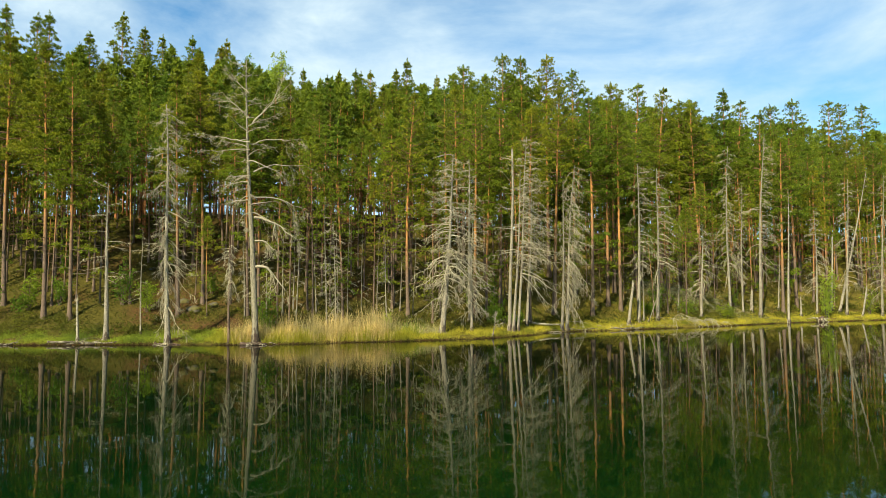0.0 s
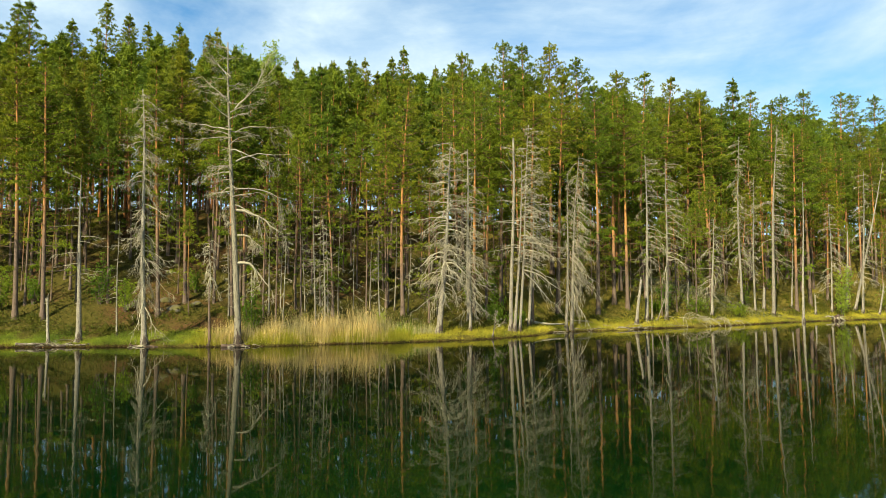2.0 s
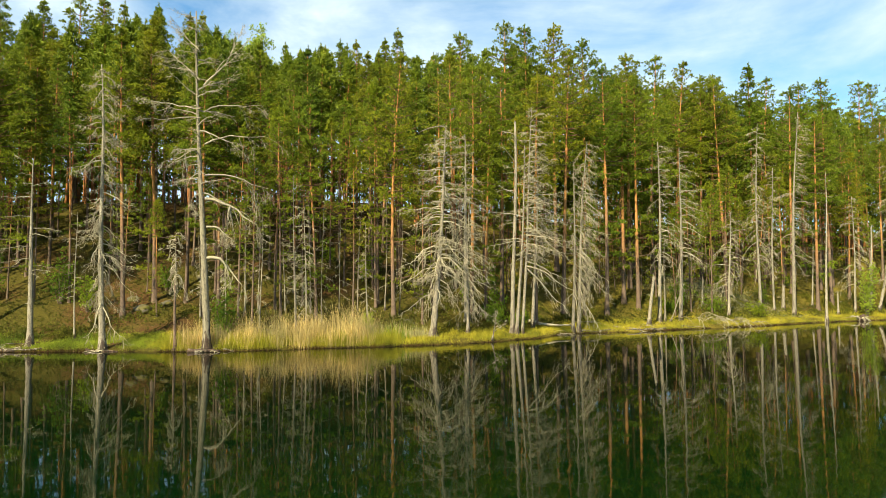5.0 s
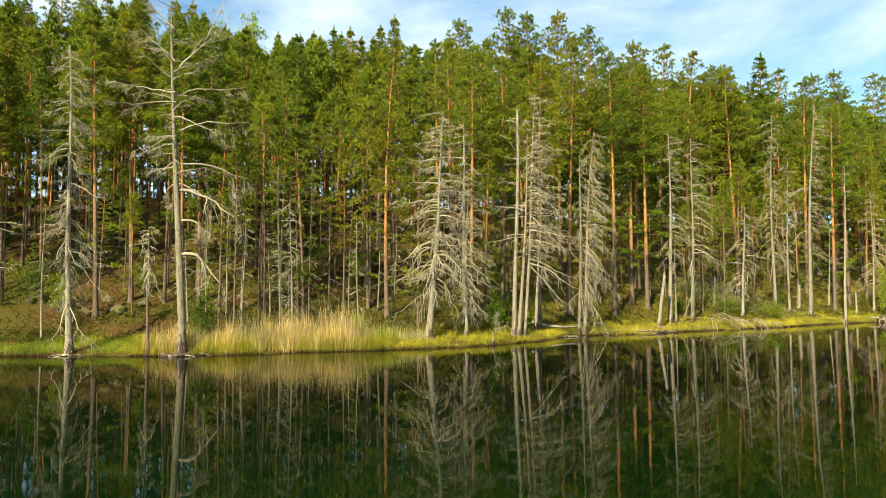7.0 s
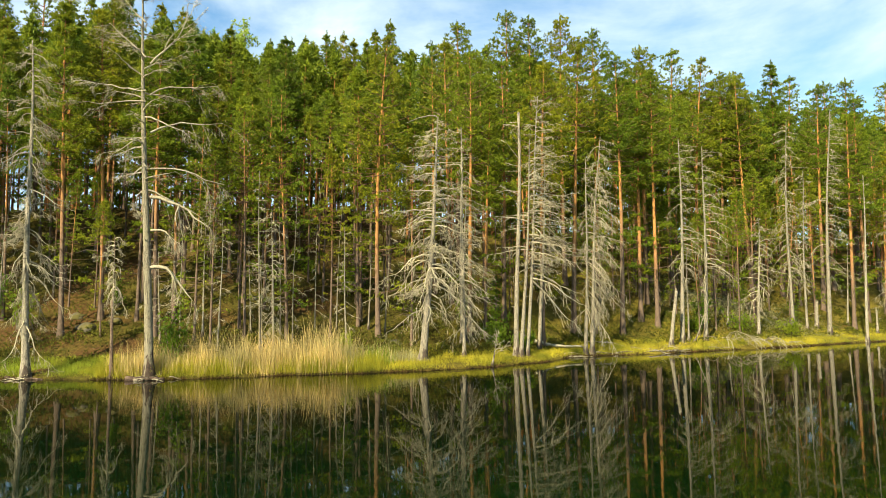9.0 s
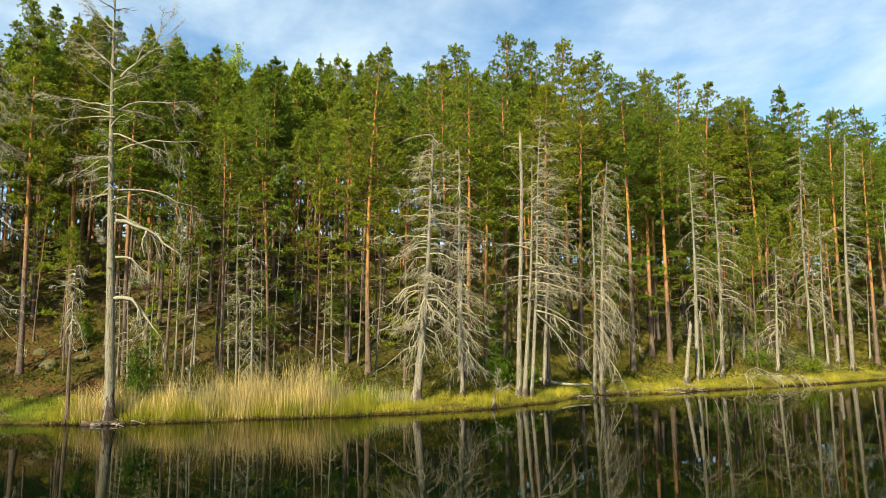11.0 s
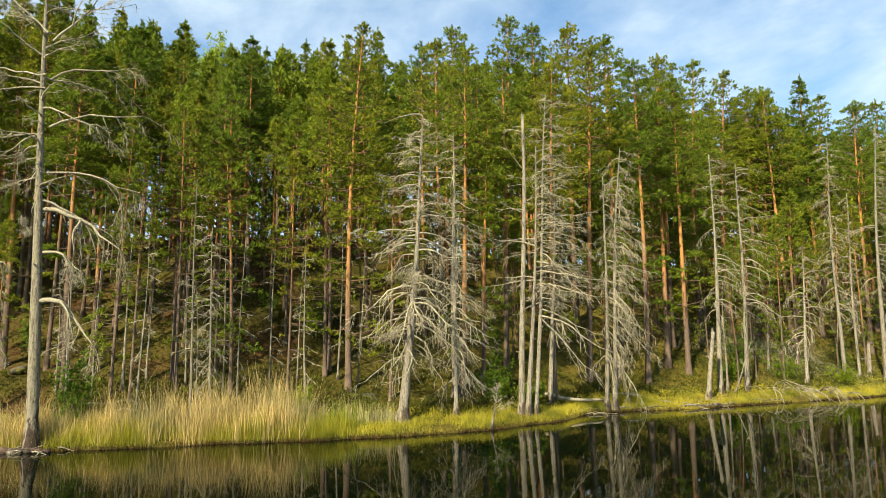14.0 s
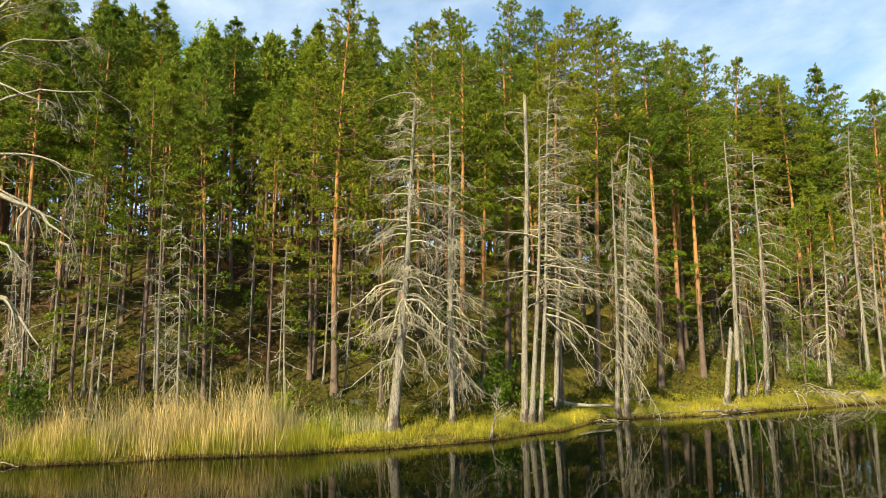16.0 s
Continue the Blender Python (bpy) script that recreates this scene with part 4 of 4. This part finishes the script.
def birch(x, y, tall, seed):
    rng = np.random.default_rng(seed)
    ob = thing("birch_tree", "slender birch with fresh pale green leaves", "tree")
    ob.location = (x, y, ground_z(x, y) - 0.05)
    tr, li, cr, cs, ds = Build(), Build(), Build(), [], []
    us = np.linspace(0, 1, 9)
    tr.tube([(0.2 * math.sin(u * 3), 0, tall * u) for u in us], [0.13 * (1 - 0.9 * u) for u in us], 8)
    for i in range(90):
        u = rng.uniform(0.42, 0.99)
        az, ln = rng.uniform(0, 6.28), 3.0 * (1.12 - u) ** 0.55 * rng.uniform(0.5, 1.1)
        out = Vector((math.cos(az), math.sin(az), 0))
        s = Vector((0.2 * math.sin(u * 3), 0, tall * u))
        way = lambda q: s + out * ln * q + Vector((0, 0, ln * (0.9 * q - 0.5 * q * q)))
        li.tube([way(0), way(0.5), way(1)], [0.03, 0.015, 0.004], 3, False)
        for _ in range(20):
            cs.append(way(rng.uniform(0.25, 1.05)) + Vector(rng.normal(0, 0.2, 3)))
            ds.append(Vector(rng.normal(0, 0.6, 3)) + Vector((0, 0, -0.3)))
    cr.leaves(np.array([tuple(c) for c in cs]), np.array([tuple(d) for d in ds]), 0.15, 0.09, 7, 0.8, rng)
    part("trunk", tr, BIRCH_BARK, ob)
    tagged(part("branchwork", li, TWIG_BARK, ob), kind="stuff")
    part("crown", cr, BIRCH, ob, "pale yellow-green leaves", False)


birch(-19.1, 71.6, 29.8 - ground_z(-19.1, 71.6), 1)
birch(-25.4, 81.0, 33.2 - ground_z(-25.4, 81.0), 2)
birch(-20.6, 72.6, 28.6 - ground_z(-20.6, 72.6), 3)


# ---- sedge, reeds, heath ----
def blades(name, label, spots, length, width, mat, seed, bend=0.35, flop=0.0):
    """Upright tapering blades, each of two bent pieces, at the spots (x, y, z, size)."""
    rng = np.random.default_rng(seed)
    s = np.array(spots)
    n = len(s)
    az, tilt = rng.uniform(0, 6.28, n), np.abs(rng.normal(0, bend, n))
    ln = length * s[:, 3] * rng.uniform(0.6, 1.2, n)
    o = np.stack([np.cos(az), np.sin(az), np.zeros(n)], 1)
    f = rng.uniform(0, 6.28, n)
    side = np.stack([np.cos(f), np.sin(f), np.zeros(n)], 1) * (width * rng.uniform(0.6, 1.3, n) / 2)[:, None]
    base = s[:, :3]
    mid = base + o * (ln * 0.5 * np.sin(tilt * 0.6))[:, None] + np.array([0, 0, 1.0]) * (ln * 0.55)[:, None]
    tip = mid + o * (ln * 0.6 * np.sin(tilt * 1.5 + flop))[:, None] + np.array([0, 0, 1.0]) * (ln * 0.5 * np.cos(tilt * 1.5 + flop))[:, None]
    v = np.stack([base - side, base + side, mid + side * 0.8, mid - side * 0.8, tip], 1).reshape(-1, 3)
    b = Build()
    b.v = v.tolist()
    for i in range(0, 5 * n, 5):
        b.f += [(i, i + 1, i + 2, i + 3), (i + 3, i + 2, i + 4)] if length > 1 else [(i, i + 1, i + 4)]
    return tagged(new(name, b.mesh(name, mat, False)), label, name.replace("_", " "), kind="stuff")


grng = np.random.default_rng(17)


def strip(n, x0, x1, s0, s1, clump=0.5, size=(0.7, 1.2), power=1.0):
    out = []
    while len(out) < n:
        x = grng.uniform(x0, x1)
        s = s0 + (s1 - s0) * grng.uniform(0, 1) ** power
        k = noise.noise((x * 0.8, s * 1.3, 5.5)) + 0.35
        if k < grng.uniform(0, 1) * clump - 0.2:
            continue
        y = shore(x) + s
        tuft = 0.75 + 0.5 * noise.noise((x * 1.9, s * 2.3, 8.5)) + 0.25 * noise.noise((x * 5.1, s * 4.0, 1.5))
        out.append((x, y, max(-0.02, ground_z(x, y) - 0.02), grng.uniform(*size) * (0.55 + 0.35 * k + 0.4 * tuft)))
    return out


blades("sedge_grass", "yellow-green sedge along the lake shore", strip(46000, -15, 12, 0.06, 3.0, 0.6, (0.4, 1.2)) + strip(50000, 10, 50, 0.06, 3.6, 0.6, (0.4, 1.2)), 0.3, 0.014, SEDGE, 1, 0.6)
blades("sedge_grass", "bright green young sedge on the flat shore", strip(34000, -34, -14, 0.06, 2.7, 0.6, (0.4, 1.1)), 0.27, 0.014, SEDGE_GREEN, 11, 0.6)
blades("sedge_fringe", "yellow sedge hanging over the water's edge", strip(7000, -34, 50, 0.0, 0.3, 0.6), 0.28, 0.016, SEDGE, 2, 0.8, 0.5)
blades("dead_sedge_fringe", "brown dead sedge and peat at the waterline", strip(16000, -34, 50, -0.1, 0.09, 0.5, (0.5, 1.2)), 0.2, 0.03, DEADGRASS, 5, 0.7, 0.6)


def reed_clumps(n_clumps, per, x0, x1, s0, s1, seed):
    """Reeds in ragged clumps, tallest towards the open end of the bed."""
    rng = np.random.default_rng(seed)
    out = []
    for _ in range(n_clumps):
        cx = x0 + (x1 - x0) * rng.uniform(0, 1) ** 0.8
        cs = s0 + (s1 - s0) * rng.uniform(0, 1)
        size = rng.uniform(0.35, 1.15) * float(np.interp(cx, [-14, -12, -9, -6.5, -4.8, -3.4], [0.5, 0.75, 0.85, 0.95, 1.15, 0.8]))
        for _ in range(int(per * rng.uniform(0.4, 1.4))):
            x, t = cx + rng.normal(0, 0.22), cs + rng.normal(0, 0.2)
            y = shore(x) + max(0.02, t)
            out.append((x, y, ground_z(x, y) - 0.02, size * rng.uniform(0.6, 1.15)))
    return out


blades("reed_bed", "tall dry straw-coloured reeds on the shore", reed_clumps(150, 62, -13.6, -3.3, 0.2, 2.3, 3), 1.85, 0.014, STRAW, 3, 0.33)
blades("reed_bed", "pale dry reeds thinning out along the grassy bank", reed_clumps(26, 30, -3.4, -0.4, 1.2, 2.4, 4), 1.15, 0.013, STRAW, 4, 0.2)
blades("green_reed_shoots", "fresh green reed shoots among dry reeds", reed_clumps(46, 16, -13.6, -1.5, 0.3, 2.4, 9), 1.15, 0.02, BUSH, 6, 0.35)
blades("tussock_grass", "yellow-green tussocks at the foot of the reeds", strip(16000, -14, -2.0, 0.02, 1.3, 0.9, (0.4, 1.4)), 0.58, 0.013, SEDGE, 7, 0.5)


def heath(n, seed):
    rng = np.random.default_rng(seed)
    cs, ds = [], []
    while len(cs) < n:
        y = rng.uniform(40, 95)
        x = rng.uniform(-0.72 * y - 2, 0.75 * y + 3)
        s = y - shore(x)
        if not 2.0 < s < 26 or rng.uniform(0, 1) > (1.0 if s < 5 else 0.8 - s / 40):
            continue
        if noise.noise((x * 0.5, y * 0.5, 2.2)) < rng.uniform(-0.6, 0.2) or ((x - 23.8) / 4.5) ** 2 + ((y - 66.2) / 2.6) ** 2 < 1:
            continue
        cs.append((x, y, ground_z(x, y) + rng.uniform(0.02, 0.28)))
        ds.append((rng.normal(0, 0.4), rng.normal(0, 0.4), 0.7))
    b = Build()
    b.leaves(np.array(cs), np.array(ds), 0.1, 0.04, 6, 0.8, rng)
    return tagged(new("heath_shrubs", b.mesh("heath_shrubs", HEATH, False)), "low olive-brown heather and bilberry shrubs", "shrubs", kind="stuff")


heath(31000, 6)


def bilberry(n, seed):
    """Rounded mounds of dark green bilberry and heather in a belt behind the sedge."""
    rng = np.random.default_rng(seed)
    cs, ds = [], []
    while len(cs) < n:
        x = rng.uniform(-36, 48)
        cx = x + shore(x) * 0.1
        s = rng.uniform(2.0, 5.2) if x < -2 else rng.uniform(2.8, 8.0)
        wide, tall = rng.uniform(0.3, 0.9), rng.uniform(0.18, 0.5)
        if noise.noise((cx * 0.35, s * 0.6, 6.6)) < -0.12:
            continue
        for _ in range(int(60 * wide)):
            q = rng.normal(0, 0.4, 2)
            px, py = x + q[0] * wide, shore(x) + s + q[1] * wide
            cs.append((px, py, ground_z(px, py) + tall * max(0.05, 1 - (q @ q)) * rng.uniform(0.5, 1.0)))
            ds.append((q[0], q[1], 0.6))
    b = Build().leaves(np.array(cs), np.array(ds), 0.085, 0.04, 6, 0.8, rng)
    return tagged(new("bilberry_shrubs", b.mesh("bilberry_shrubs", BILBERRY, False)), "low dark green bilberry mounds behind the sedge", "shrubs", kind="stuff")


bilberry(17000, 12)


def lichen_patch(n, seed):
    rng = np.random.default_rng(seed)
    xy = np.array((23.8, 66.2)) + rng.normal(0, 1, (n, 2)) * np.array((3.2, 1.9))
    c = np.array([(x, y, ground_z(x, y) + rng.uniform(0.02, 0.22)) for x, y in xy])
    d = rng.normal(0, 0.5, (n, 3)) + np.array((0, 0, 0.5))
    b = Build().leaves(c, d, 0.1, 0.06, 5, 0.8, rng)
    return tagged(new("lichen_patch", b.mesh("lichen_patch", LICHEN, False)), "pale grey-green reindeer lichen on the slope", "lichen", kind="stuff")


lichen_patch(7000, 8)
